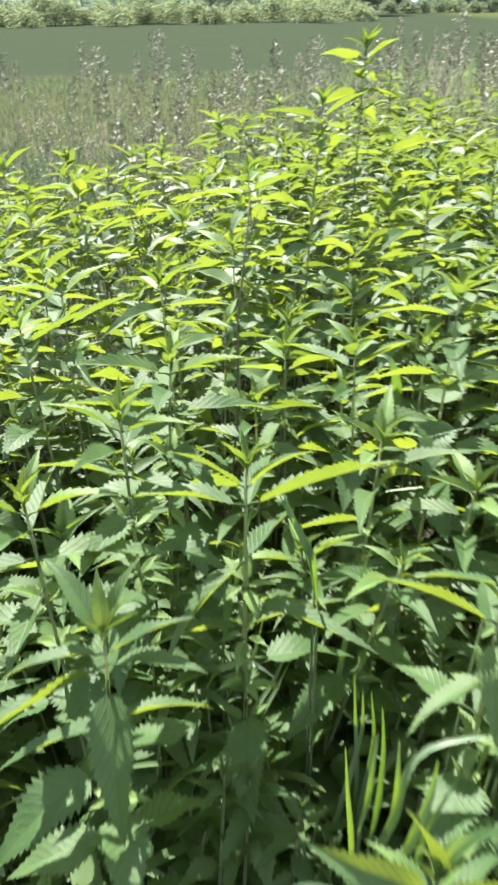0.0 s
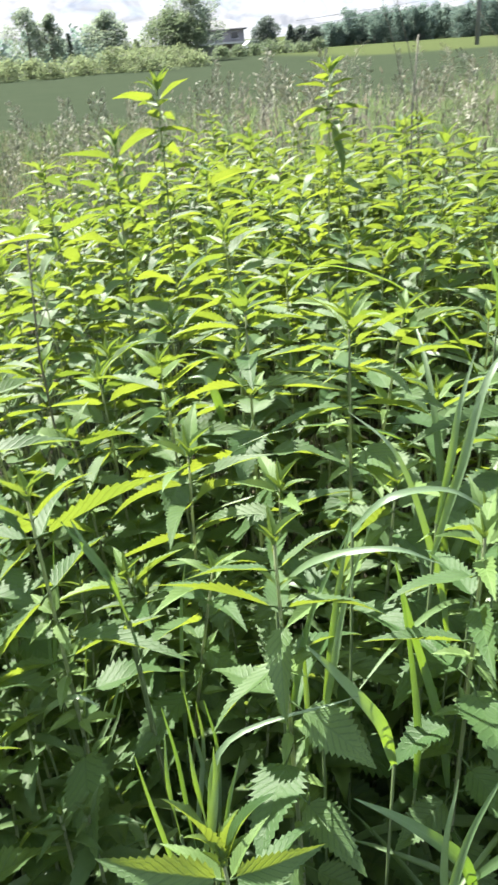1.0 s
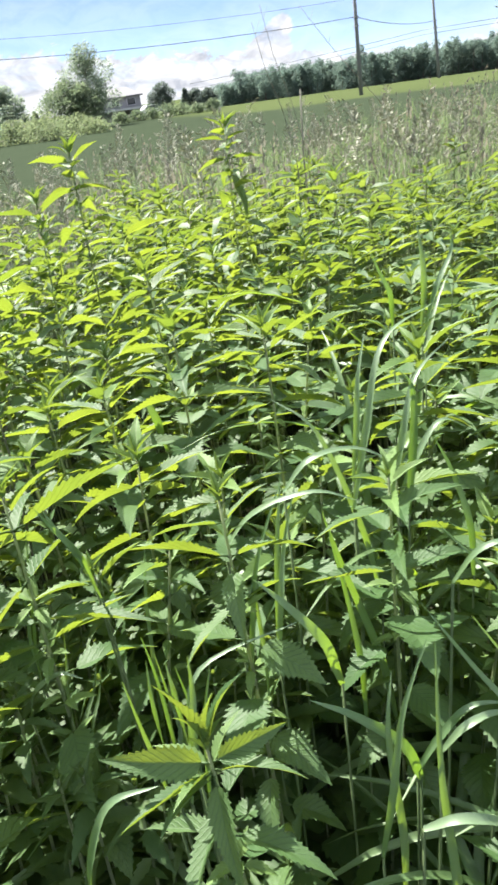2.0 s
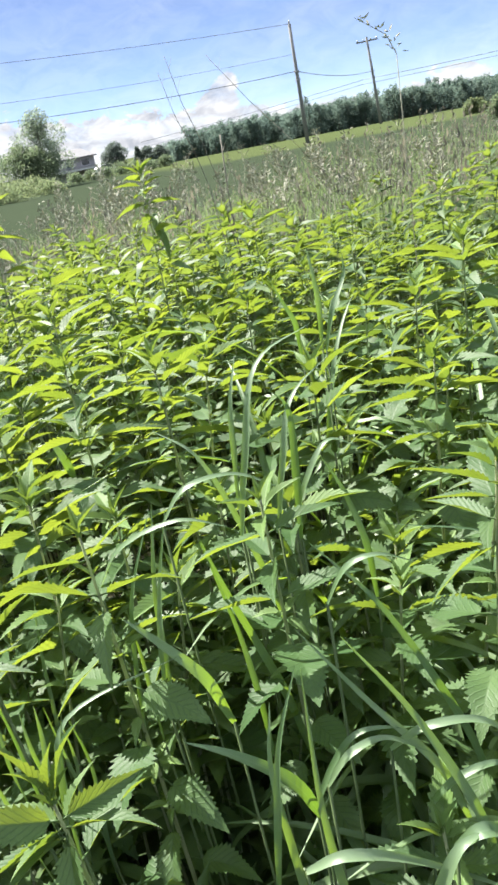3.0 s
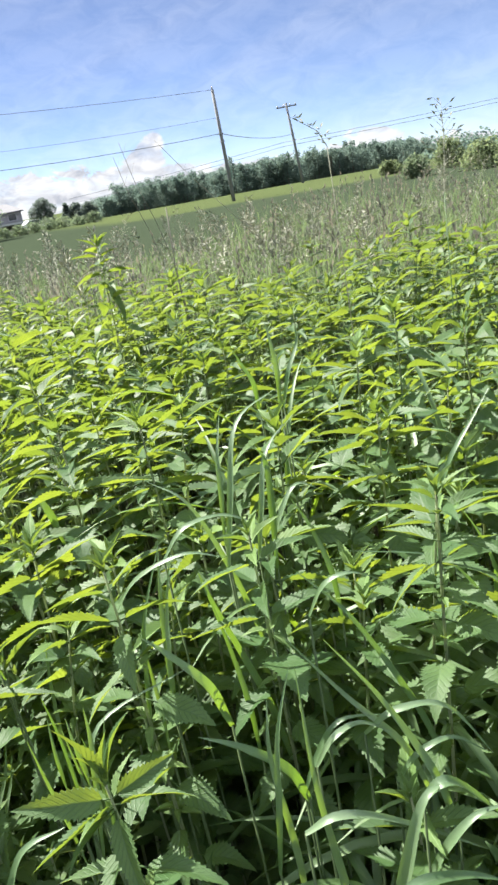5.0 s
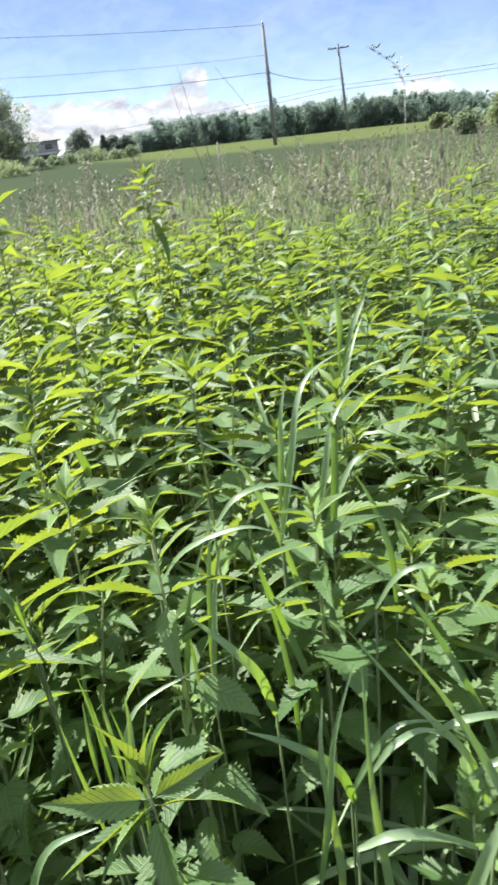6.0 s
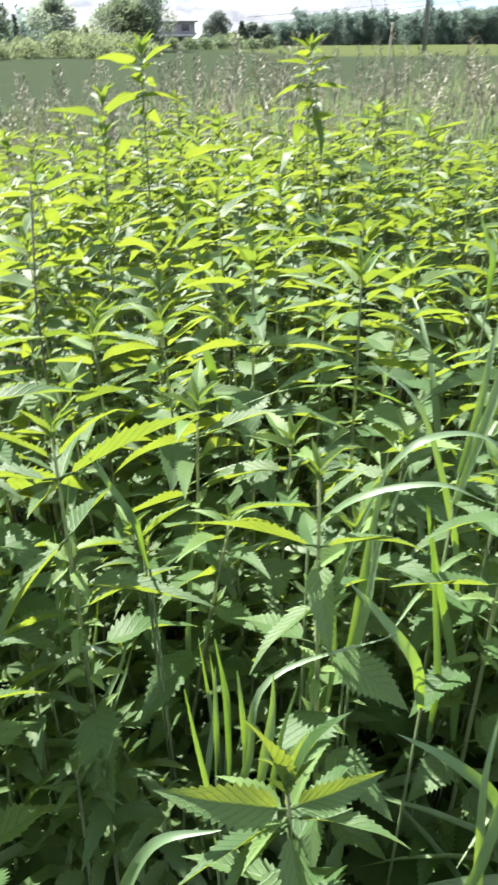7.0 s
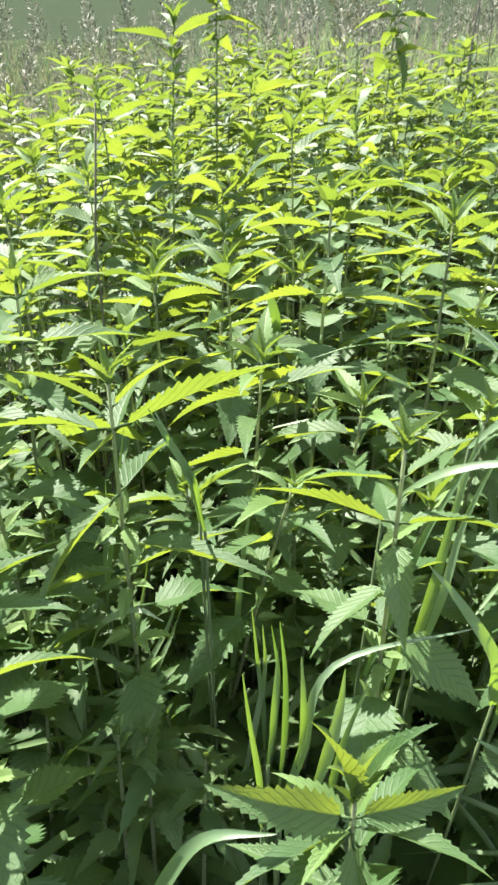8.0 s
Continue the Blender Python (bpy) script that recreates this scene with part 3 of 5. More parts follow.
def scatter():
    """Places of the other plants: x, y, height of the shoot, leaf size; none crowding another."""
    r = np.random.default_rng(21)
    cell, taken, rows = 0.13, {}, []

    def free(x, y, gap):
        i, j = int(x // cell), int(y // cell)
        return all(math.hypot(x - p[0], y - p[1]) > gap for a in (-1, 0, 1) for b in (-1, 0, 1) for p in taken.get((i + a, j + b), ()))

    def take(x, y):
        taken.setdefault((int(x // cell), int(y // cell)), []).append((x, y))

    for x, y, *_ in LEADERS:
        take(x, y)
    for _ in range(90000):
        x, y = r.uniform(-3.2, 3.4), r.uniform(-0.9, 3.9)
        d = math.hypot(x - 0.1, y + 0.05)
        az = math.degrees(math.atan2(x - 0.1, y))
        side = 7 * noise.noise((d * 1.5, 0, 6.0))
        if d > stand_edge(az) or d < 0.28 or (d < 0.6 and abs(az) > 80) or az < -68 + side or az > 92 + side or not free(x, y, 0.105 if d < 0.6 else 0.10 if d < 1.5 else 0.105):
            continue
        if 0.30 < x < 0.85 and 0.05 < y < 0.62 and r.random() < 0.45 or 0.36 < d < 1.0 and -35 < az < 45 and r.random() < 0.6:
            continue
        take(x, y)
        s = min(1, max(0, (d - 0.37) / 0.24))
        top = 0.84 + 0.33 * s + r.normal(0, 0.055) + 0.05 * noise.noise((x * 1.3, y * 1.3, 3.0)) + 0.02 * max(0, d - 1.2)
        left = min(1, max(0, (0.30 - x) / 0.14)) * min(1, max(0, (0.62 - d) / 0.16))
        top += 0.03 * (1 - left) * (d < 0.7) - 0.22 * left
        rows.append((x, y, top, r.uniform(0.85, 1.15), d + (2.0 if az < -42 or az > 72 else 0.0)))
    rows.sort(key=lambda v: v[4])
    return rows


PLANTS = scatter()


def nettle_mass(rows):
    r = np.random.default_rng(5)
    leaves, stems = Heap(), Heap()
    low = []
    for _ in range(420):
        a, d = radians(r.uniform(-40, 68)), 0.25 + 1.3 * r.random() ** 0.7
        low.append((0.1 + d * math.sin(a), d * math.cos(a), r.uniform(0.38, 0.86), r.uniform(0.7, 1.1), d))
    for _ in range(90):
        a, d = radians(r.uniform(-14, 62)), r.uniform(0.30, 0.85)
        x, y = 0.1 + d * math.sin(a), d * math.cos(a) - 0.02
        if not (x > 0.28 and y < 0.42):
            low.append((x, y, 0.88 + 0.18 * d + r.normal(0, 0.05), r.uniform(0.5, 0.75), d))
    for x, y, top, size, d in low + rows:
        stem, plan = nettle_plan(top, size, r, nodes=6 if top < 0.87 else 8)
        m = Matrix.Translation((x, y, 0))
        pts = [stem[0], stem[4], stem[-1]]
        sv, sf = tube([p + Vector((x, y, 0)) for p in pts], [0.004, 0.003, 0.0015], 3)
        stems.put(sv, sf)
        for i, p, phi, rise, length, roll in plan[:16]:
            v, f, _ = LITE[r.integers(3)] if i < 5 and top > 0.9 else LITE_LOWER[r.integers(3)]
            leaves.put(moved(m @ leaf_pose(p, phi, rise, length, roll), v), f)
        for k in range(3):
            v, f, _ = LITE[2]
            leaves.put(moved(m @ leaf_pose(stem[-1], 120 * k + r.uniform(0, 60), 70, 0.02, 0), v), f)
    ob = thing("nettle_mass", (0, 0, 0), "dense far part of the stinging nettle stand, sunlit yellow-green tops", "nettles", kind="stuff")
    tagged(part("leaves", leaves.mesh("nettle_mass_leaves", LEAF_MASS, True), ob), kind="stuff")
    tagged(part("stems", stems.mesh("nettle_mass_stems", STEM), ob), kind="stuff")


SINGLE = 225
r0 = np.random.default_rng(11)
for k, (x, y, top, size) in enumerate(LEADERS):
    nettle(x, y, top, size, r0, lean=(r0.normal(0, 0.02), r0.normal(0, 0.02)), nodes=11, crown=CROWNS.get(k))
for x, y, top, size, d in PLANTS[:SINGLE]:
    nettle(x, y, top, size, r0, nodes=12 if d < 0.75 else 9)
nettle_mass(PLANTS[SINGLE:])

# ---- broad grass among the nettles ----
BLADES = [blade_shape(12, w, s, b, f, t, p) for w, s, b, f, t, p in (
    (0.030, 84, 110, 0.45, 0.3, 1.8), (0.034, 80, 135, 0.4, -0.5, 1.6), (0.028, 82, 95, 0.5, 0.2, 1.5), (0.036, 74, 140, 0.35, 0.6, 1.5), (0.030, 86, 75, 0.5, -0.3, 1.6), (0.032, 66, 120, 0.4, -0.6, 1.3))]
BLADE_MESHES = [mesh_of("grass_blade", v, f, BLADE_THIN, u, smooth=True) for v, f, u in BLADES]


def grass_clump(x, y, height, count, seed, spread=0.03):
    r = np.random.default_rng(seed)
    ob = thing("grass_clump", (x, y, 0), "clump of broad arching green grass blades among nettles", "grass", "grass clumps in the nettles")
    reach = height
    pts = [(0, 0, 0), (0.01, 0.0, reach * 0.35), (0.0, 0.01, reach * 0.7)]
    sv, sf = tube(pts, [0.0018, 0.0016, 0.0011], 5)
    part("culm", mesh_of("grass_culm", sv, sf, CULM, smooth=True), ob)
    for k in range(count):
        z0 = reach * r.uniform(0.5, 0.74)
        length = r.uniform(0.8, 1.15) * (reach - z0) * 1.15
        m = pose(r.normal(0, spread), r.normal(0, spread), z0, 0, 0, r.uniform(0, 360)) @ pose(0, 0, 0, 0, r.uniform(0, 42), 0) @ Matrix.Diagonal((length, 0.44, length, 1))
        part("blade", BLADE_MESHES[r.integers(6)], ob, m)


CLUMPS = [
    (0.620, 0.760, 1.34, 8), (0.820, 0.980, 1.38, 7), (1.050, 0.700, 1.38, 7), (0.640, 0.210, 1.16, 14), (0.760, 0.340, 1.16, 9), (0.900, 0.480, 1.28, 8),
    (0.470, 0.380, 1.12, 9), (0.540, 0.130, 1.12, 14), (0.430, 0.180, 1.08, 12), (0.700, 0.100, 1.14, 12), (0.500, 0.230, 1.12, 12), (0.360, 0.300, 1.02, 7), (0.230, 0.330, 1.00, 6), (0.060, 0.520, 1.04, 6),
    (0.120, 0.560, 1.08, 6), (0.520, 0.640, 1.24, 8), (0.440, 0.560, 1.20, 7),
    (0.330, 0.220, 0.98, 9), (0.590, 0.330, 1.10, 9), (0.800, 0.200, 1.12, 10), (0.850, 0.620, 1.26, 8), (0.270, 0.180, 0.92, 8), (0.620, 0.450, 1.14, 8)]
for i, (x, y, h, c) in enumerate(CLUMPS):
    grass_clump(x, y, h, c, 300 + i)


def sword(base, high, tip, wide):
    """A broad blade that leaves its culm below base, passes base and high and ends at tip."""
    low = Vector(base) + Vector((0, 0.010, -0.035)) - (Vector(high) - Vector(base)) * 0.55
    knots = [low, Vector(base), Vector(high), Vector(tip)]
    knots = [knots[0] * 2 - knots[1]] + knots + [knots[3] * 2 - knots[2]]
    foot = Vector((low.x, low.y + 0.02, 0))
    ob = thing("grass_plant", foot, "broad-leaved green grass with one long arching blade", "grass", "grass among the nettles")
    v, f = tube([(0, 0, 0), (0.006, -0.01, low.z * 0.5), low - foot], [0.0022, 0.0019, 0.0014], 5)
    part("culm", mesh_of("grass_culm", v, f, CULM, smooth=True), ob)
    verts, faces, uvs, n = [], [], [], 18
    for i in range(n + 1):
        s = i / n
        k = min(2, int(s * 3))
        u = s * 3 - k
        a, b, c, d = knots[k:k + 4]
        p = (b * 2 + (c - a) * u + (a * 2 - b * 5 + c * 4 - d) * u * u + (b * 3 - a - c * 3 + d) * u ** 3) * 0.5 - foot
        way = ((c - a) + (a * 2 - b * 5 + c * 4 - d) * (2 * u) + (b * 3 - a - c * 3 + d) * (3 * u * u)).normalized()
        side = way.cross(Vector((-0.26, -0.22, 0.94))).normalized()
        up = side.cross(way)
        w = wide * 0.5 * (0.35 + 0.65 * min(1, s * 2.6) ** 0.8) * (1 - s ** 1.5) ** 0.95 + 0.0003
        for e in (-1, 0, 1):
            verts.append(p + side * (e * w * 0.92) + up * (abs(e) * w * 0.38))
            uvs.append((0.5 + 0.5 * e, s))
    for i in range(n):
        for e in (0, 1):
            a = 3 * i + e
            faces.append((a, a + 1, a + 4, a + 3))
    part("blade", mesh_of("grass_blade", verts, faces, BLADE, uvs, smooth=True), ob)


sword((0.403, 0.48, 1.268), (0.443, 0.51, 1.348), (0.528, 0.55, 1.361), 0.011)
sword((0.393, 0.48, 1.276), (0.402, 0.49, 1.324), (0.423, 0.51, 1.365), 0.009)
sword((0.448, 0.465, 1.235), (0.455, 0.475, 1.303), (0.437, 0.478, 1.333), 0.012)
sword((0.435, 0.465, 1.255), (0.464, 0.485, 1.312), (0.53, 0.52, 1.331), 0.01)
sword((0.475, 0.5, 1.21), (0.507, 0.502, 1.245), (0.547, 0.502, 1.222), 0.011)
sword((0.51, 0.45, 1.135), (0.507, 0.48, 1.19), (0.495, 0.5, 1.231), 0.01)
sword((0.333, 0.464, 1.268), (0.383, 0.464, 1.265), (0.422, 0.45, 1.241), 0.01)
sword((0.256, 0.42, 1.258), (0.303, 0.395, 1.278), (0.341, 0.385, 1.262), 0.009)
sword((0.403, 0.3, 1.239), (0.427, 0.29, 1.247), (0.462, 0.29, 1.224), 0.008)
sword((0.324, 0.21, 0.974), (0.321, 0.23, 1.095), (0.336, 0.262, 1.204), 0.011)
sword((0.288, 0.25, 1.064), (0.308, 0.265, 1.136), (0.337, 0.275, 1.195), 0.009)
sword((0.437, 0.2, 1.05), (0.414, 0.24, 1.129), (0.375, 0.27, 1.207), 0.011)
sword((0.431, 0.24, 1.065), (0.396, 0.28, 1.121), (0.355, 0.31, 1.197), 0.01)
sword((0.345, 0.15, 1.027), (0.375, 0.15, 1.105), (0.404, 0.15, 1.112), 0.017)
sword((0.401, 0.15, 1.113), (0.43, 0.15, 1.083), (0.466, 0.14, 1.028), 0.014)
sword((0.401, 0.15, 1.037), (0.426, 0.14, 1.064), (0.458, 0.13, 1.065), 0.012)
sword((0.427, 0.24, 1.111), (0.474, 0.22, 1.102), (0.515, 0.2, 1.029), 0.01)
sword((0.359, 0.25, 1.113), (0.392, 0.25, 1.11), (0.425, 0.24, 1.083), 0.009)
sword((0.435, 0.22, 1.067), (0.47, 0.21, 1.072), (0.506, 0.2, 1.038), 0.009)
sword((0.324, 0.2, 1.083), (0.378, 0.19, 1.046), (0.473, 0.17, 0.952), 0.011)
sword((0.636, 0.3, 1.153), (0.609, 0.3, 1.216), (0.572, 0.3, 1.275), 0.011)
sword((0.679, 0.4, 1.252), (0.714, 0.4, 1.287), (0.749, 0.4, 1.322), 0.009)
sword((0.342, 0.12, 1.07), (0.391, 0.12, 1.039), (0.428, 0.11, 1.013), 0.014)
sword((0.651, 0.75, 1.316), (0.653, 0.76, 1.361), (0.658, 0.78, 1.399), 0.012)
sword((0.672, 0.75, 1.31), (0.701, 0.76, 1.35), (0.709, 0.77, 1.38), 0.012)
sword((0.126, 0.33, 1.151), (0.126, 0.33, 1.184), (0.129, 0.34, 1.213), 0.007)
sword((0.145, 0.33, 1.145), (0.143, 0.33, 1.18), (0.143, 0.34, 1.205), 0.007)
sword((0.149, 0.34, 1.104), (0.171, 0.357, 1.167), (0.268, 0.36, 1.177), 0.009)
sword((0.052, 0.28, 1.101), (0.076, 0.275, 1.157), (0.112, 0.265, 1.169), 0.014)
sword((0.145, 0.56, 0.953), (0.158, 0.575, 1.08), (0.172, 0.58, 1.158), 0.01)
sword((0.142, 0.46, 0.928), (0.157, 0.48, 1.0), (0.156, 0.49, 1.054), 0.009)
sword((0.161, 0.46, 0.913), (0.17, 0.48, 0.988), (0.164, 0.49, 1.052), 0.009)
sword((0.135, 0.335, 1.13), (0.134, 0.338, 1.19), (0.130, 0.342, 1.235), 0.006)
sword((0.118, 0.325, 1.10), (0.112, 0.33, 1.16), (0.108, 0.335, 1.205), 0.006)
sword((0.152, 0.30, 1.11), (0.160, 0.305, 1.17), (0.172, 0.31, 1.215), 0.007)
sword((0.155, 0.47, 0.95), (0.150, 0.48, 1.02), (0.146, 0.49, 1.08), 0.007)
sword((0.1, 0.5, 1.218), (0.086, 0.5, 1.253), (0.075, 0.5, 1.28), 0.008)
sword((0.022, 0.5, 1.074), (0.05, 0.49, 1.096), (0.071, 0.48, 1.089), 0.01)
sword((0.05, 0.52, 0.976), (0.076, 0.53, 1.023), (0.091, 0.54, 1.069), 0.009)
sword((0.238, 0.42, 1.124), (0.253, 0.42, 1.207), (0.289, 0.43, 1.279), 0.01)
sword((0.286, 0.36, 1.141), (0.256, 0.37, 1.192), (0.235, 0.38, 1.220), 0.014)
sword((0.376, 0.42, 1.025), (0.342, 0.43, 1.159), (0.329, 0.44, 1.226), 0.012)
sword((0.402, 0.5, 1.142), (0.375, 0.54, 1.252), (0.34, 0.58, 1.288), 0.009)
sword((0.322, 0.29, 1.063), (0.283, 0.3, 1.11), (0.247, 0.31, 1.139), 0.016)
sword((0.267, 0.42, 1.132), (0.277, 0.43, 1.206), (0.296, 0.45, 1.274), 0.011)
sword((0.244, 0.41, 1.097), (0.246, 0.42, 1.145), (0.245, 0.42, 1.199), 0.007)
sword((0.064, 0.52, 0.983), (0.079, 0.53, 1.011), (0.09, 0.53, 1.048), 0.007)
sword((0.027, 0.56, 1.059), (0.043, 0.56, 1.147), (0.056, 0.57, 1.219), 0.011)
sword((0.027, 0.555, 1.087), (0.034, 0.56, 1.136), (0.037, 0.56, 1.181), 0.008)
sword((0.05, 0.52, 1.041), (0.059, 0.53, 1.08), (0.066, 0.53, 1.123), 0.006)
sword((0.149, 0.3, 1.165), (0.155, 0.305, 1.2), (0.157, 0.31, 1.23), 0.01)
sword((0.483, 0.27, 1.052), (0.439, 0.31, 1.174), (0.398, 0.35, 1.239), 0.01)
sword((0.678, 0.33, 1.034), (0.619, 0.36, 1.143), (0.49, 0.38, 1.206), 0.009)
sword((0.342, 0.4, 1.052), (0.34, 0.42, 1.129), (0.326, 0.43, 1.229), 0.009)
sword((0.263, 0.4, 1.16), (0.28, 0.42, 1.212), (0.303, 0.43, 1.274), 0.008)
sword((0.354, 0.28, 1.068), (0.379, 0.27, 1.105), (0.427, 0.26, 1.092), 0.01)
sword((0.303, 0.26, 0.992), (0.303, 0.28, 1.095), (0.319, 0.3, 1.147), 0.01)
sword((0.272, 0.94, 1.129), (0.258, 0.95, 1.169), (0.234, 0.96, 1.172), 0.018)
sword((0.673, 0.88, 1.266), (0.661, 0.89, 1.304), (0.652, 0.9, 1.336), 0.012)
sword((0.103, 0.5, 1.211), (0.089, 0.51, 1.243), (0.08, 0.52, 1.266), 0.009)

# ---- meadow grass behind the stand ----
def panicle_mesh(seed, length, spread, count, grain, droop=0.0):
    """A grass head: short stalks that carry small pointed spikelets."""
    r = np.random.default_rng(seed)
    h = Heap()
    gv = np.array([(0, 0, 0), (0.5, 0.16, 0.05), (1, 0, 0), (0.5, -0.16, 0.05), (0.5, 0, -0.14)])
    gf = [(0, 1, 2), (0, 2, 3), (0, 4, 1), (0, 3, 4), (1, 4, 2), (4, 3, 2)]
    for k in range(count):
        s = (k + r.random()) / count
        out = spread * (1 - 0.75 * s) * r.uniform(0.3, 1.0)
        phi = r.uniform(0, 6.28)
        p = Vector((droop * s * s, 0, length * s))
        q = p + Vector((out * math.cos(phi), out * math.sin(phi), out * r.uniform(-0.1, 0.9)))
        if out > 0.012:
            tv, tf = tube([p, q], [0.0005, 0.0003], 3)
            h.put(tv, tf)
        m = Matrix.Translation(q) @ pose(0, 0, 0, 0, 0, math.degrees(phi)) @ pose(0, 0, 0, 0, -r.uniform(10, 80) + 90 * droop * 3, 0) @ Matrix.Scale(grain * r.uniform(0.7, 1.2), 4)
        h.put(moved(m, gv), gf)
    tv, tf = tube([(0, 0, 0), (droop * 0.25, 0, length * 0.5), (droop, 0, length)], [0.0012, 0.0009, 0.0005], 3)
    h.put(tv, tf)
    return h.mesh("seed_head", SEED)


HEADS = [panicle_mesh(1, 0.16, 0.03, 90, 0.017), panicle_mesh(2, 0.13, 0.045, 80, 0.018, 0.04), panicle_mesh(3, 0.20, 0.08, 55, 0.017, 0.06), panicle_mesh(4, 0.12, 0.014, 80, 0.015, 0.015), panicle_mesh(5, 0.075, 0.014, 26, 0.016, 0.085)]


def grass_stalk(x, y, height, head, seed, lean=(0.0, 0.0), size=1.0, label="", turn=None):
    r = np.random.default_rng(seed)
    ob = thing("seeding_grass", (x, y, 0), label or "tall slender meadow grass with a pale seed head", "grass", "seeding grasses")
    pts = [Vector((lean[0] * s * s, lean[1] * s * s, height * s)) for s in (0, 0.3, 0.6, 0.85, 1.0)]
    sv, sf = tube(pts, [0.0026, 0.0022, 0.0018, 0.0014, 0.0011], 4)
    part("stalk", mesh_of("grass_stalk", sv, sf, SEED if r.random() < 0.5 else BLADE, smooth=True), ob)
    part("seed_head", HEADS[head], ob, Matrix.Translation(pts[-1]) @ pose(0, 0, 0, r.normal(0, 8), r.normal(0, 8), r.uniform(0, 360) if turn is None else turn) @ Matrix.Scale(size, 4))
    for k in range(3):
        s = r.uniform(0.2, 0.62)
        m = pose(lean[0] * s * s, lean[1] * s * s, height * s, 0, 0, r.uniform(0, 360)) @ Matrix.Diagonal((0.3, 0.2, 0.3, 1))
        part("blade", BLADE_MESHES[r.integers(6)], ob, m)


grass_stalk(1.085, 0.770, 1.535, 2, 1, (-0.02, 0.0), 0.78, "tall meadow grass with an open drooping seed head", 60)
grass_stalk(1.215, 1.262, 1.655, 4, 2, (-0.03, 0.0), 1.0, "tall meadow grass with a nodding oat-like seed head", 150)
rs = np.random.default_rng(77)
made = 0
while made < 120:
    az, d = rs.uniform(-24, 56), rs.uniform(2.3, 6.0)
    if d < stand_edge(az) - 0.5:
        continue
    made += 1
    grass_stalk(0.1 + d * math.sin(radians(az)), d * math.cos(radians(az)), rs.uniform(0.80, 1.06) + 0.25 * min(1, max(0, (az - 1) / 10)), (0, 1, 3, 0, 2)[rs.integers(5)], 500 + made, tuple(rs.normal(0, 0.09, 2)), rs.uniform(0.9, 1.35))

for k in range(78):
    az, d = (rs.uniform(-22, 6), rs.uniform(2.9, 5.2)) if k < 44 else (rs.uniform(10, 48), rs.uniform(2.5, 4.2))
    high = rs.uniform(1.0, 1.27) if k < 44 else rs.uniform(1.15, 1.36)
    grass_stalk(0.1 + d * math.sin(radians(az)), d * math.cos(radians(az)), high, (0, 1, 3)[rs.integers(3)], 800 + k, tuple(rs.normal(0, 0.07, 2)), rs.uniform(1.1, 1.5))


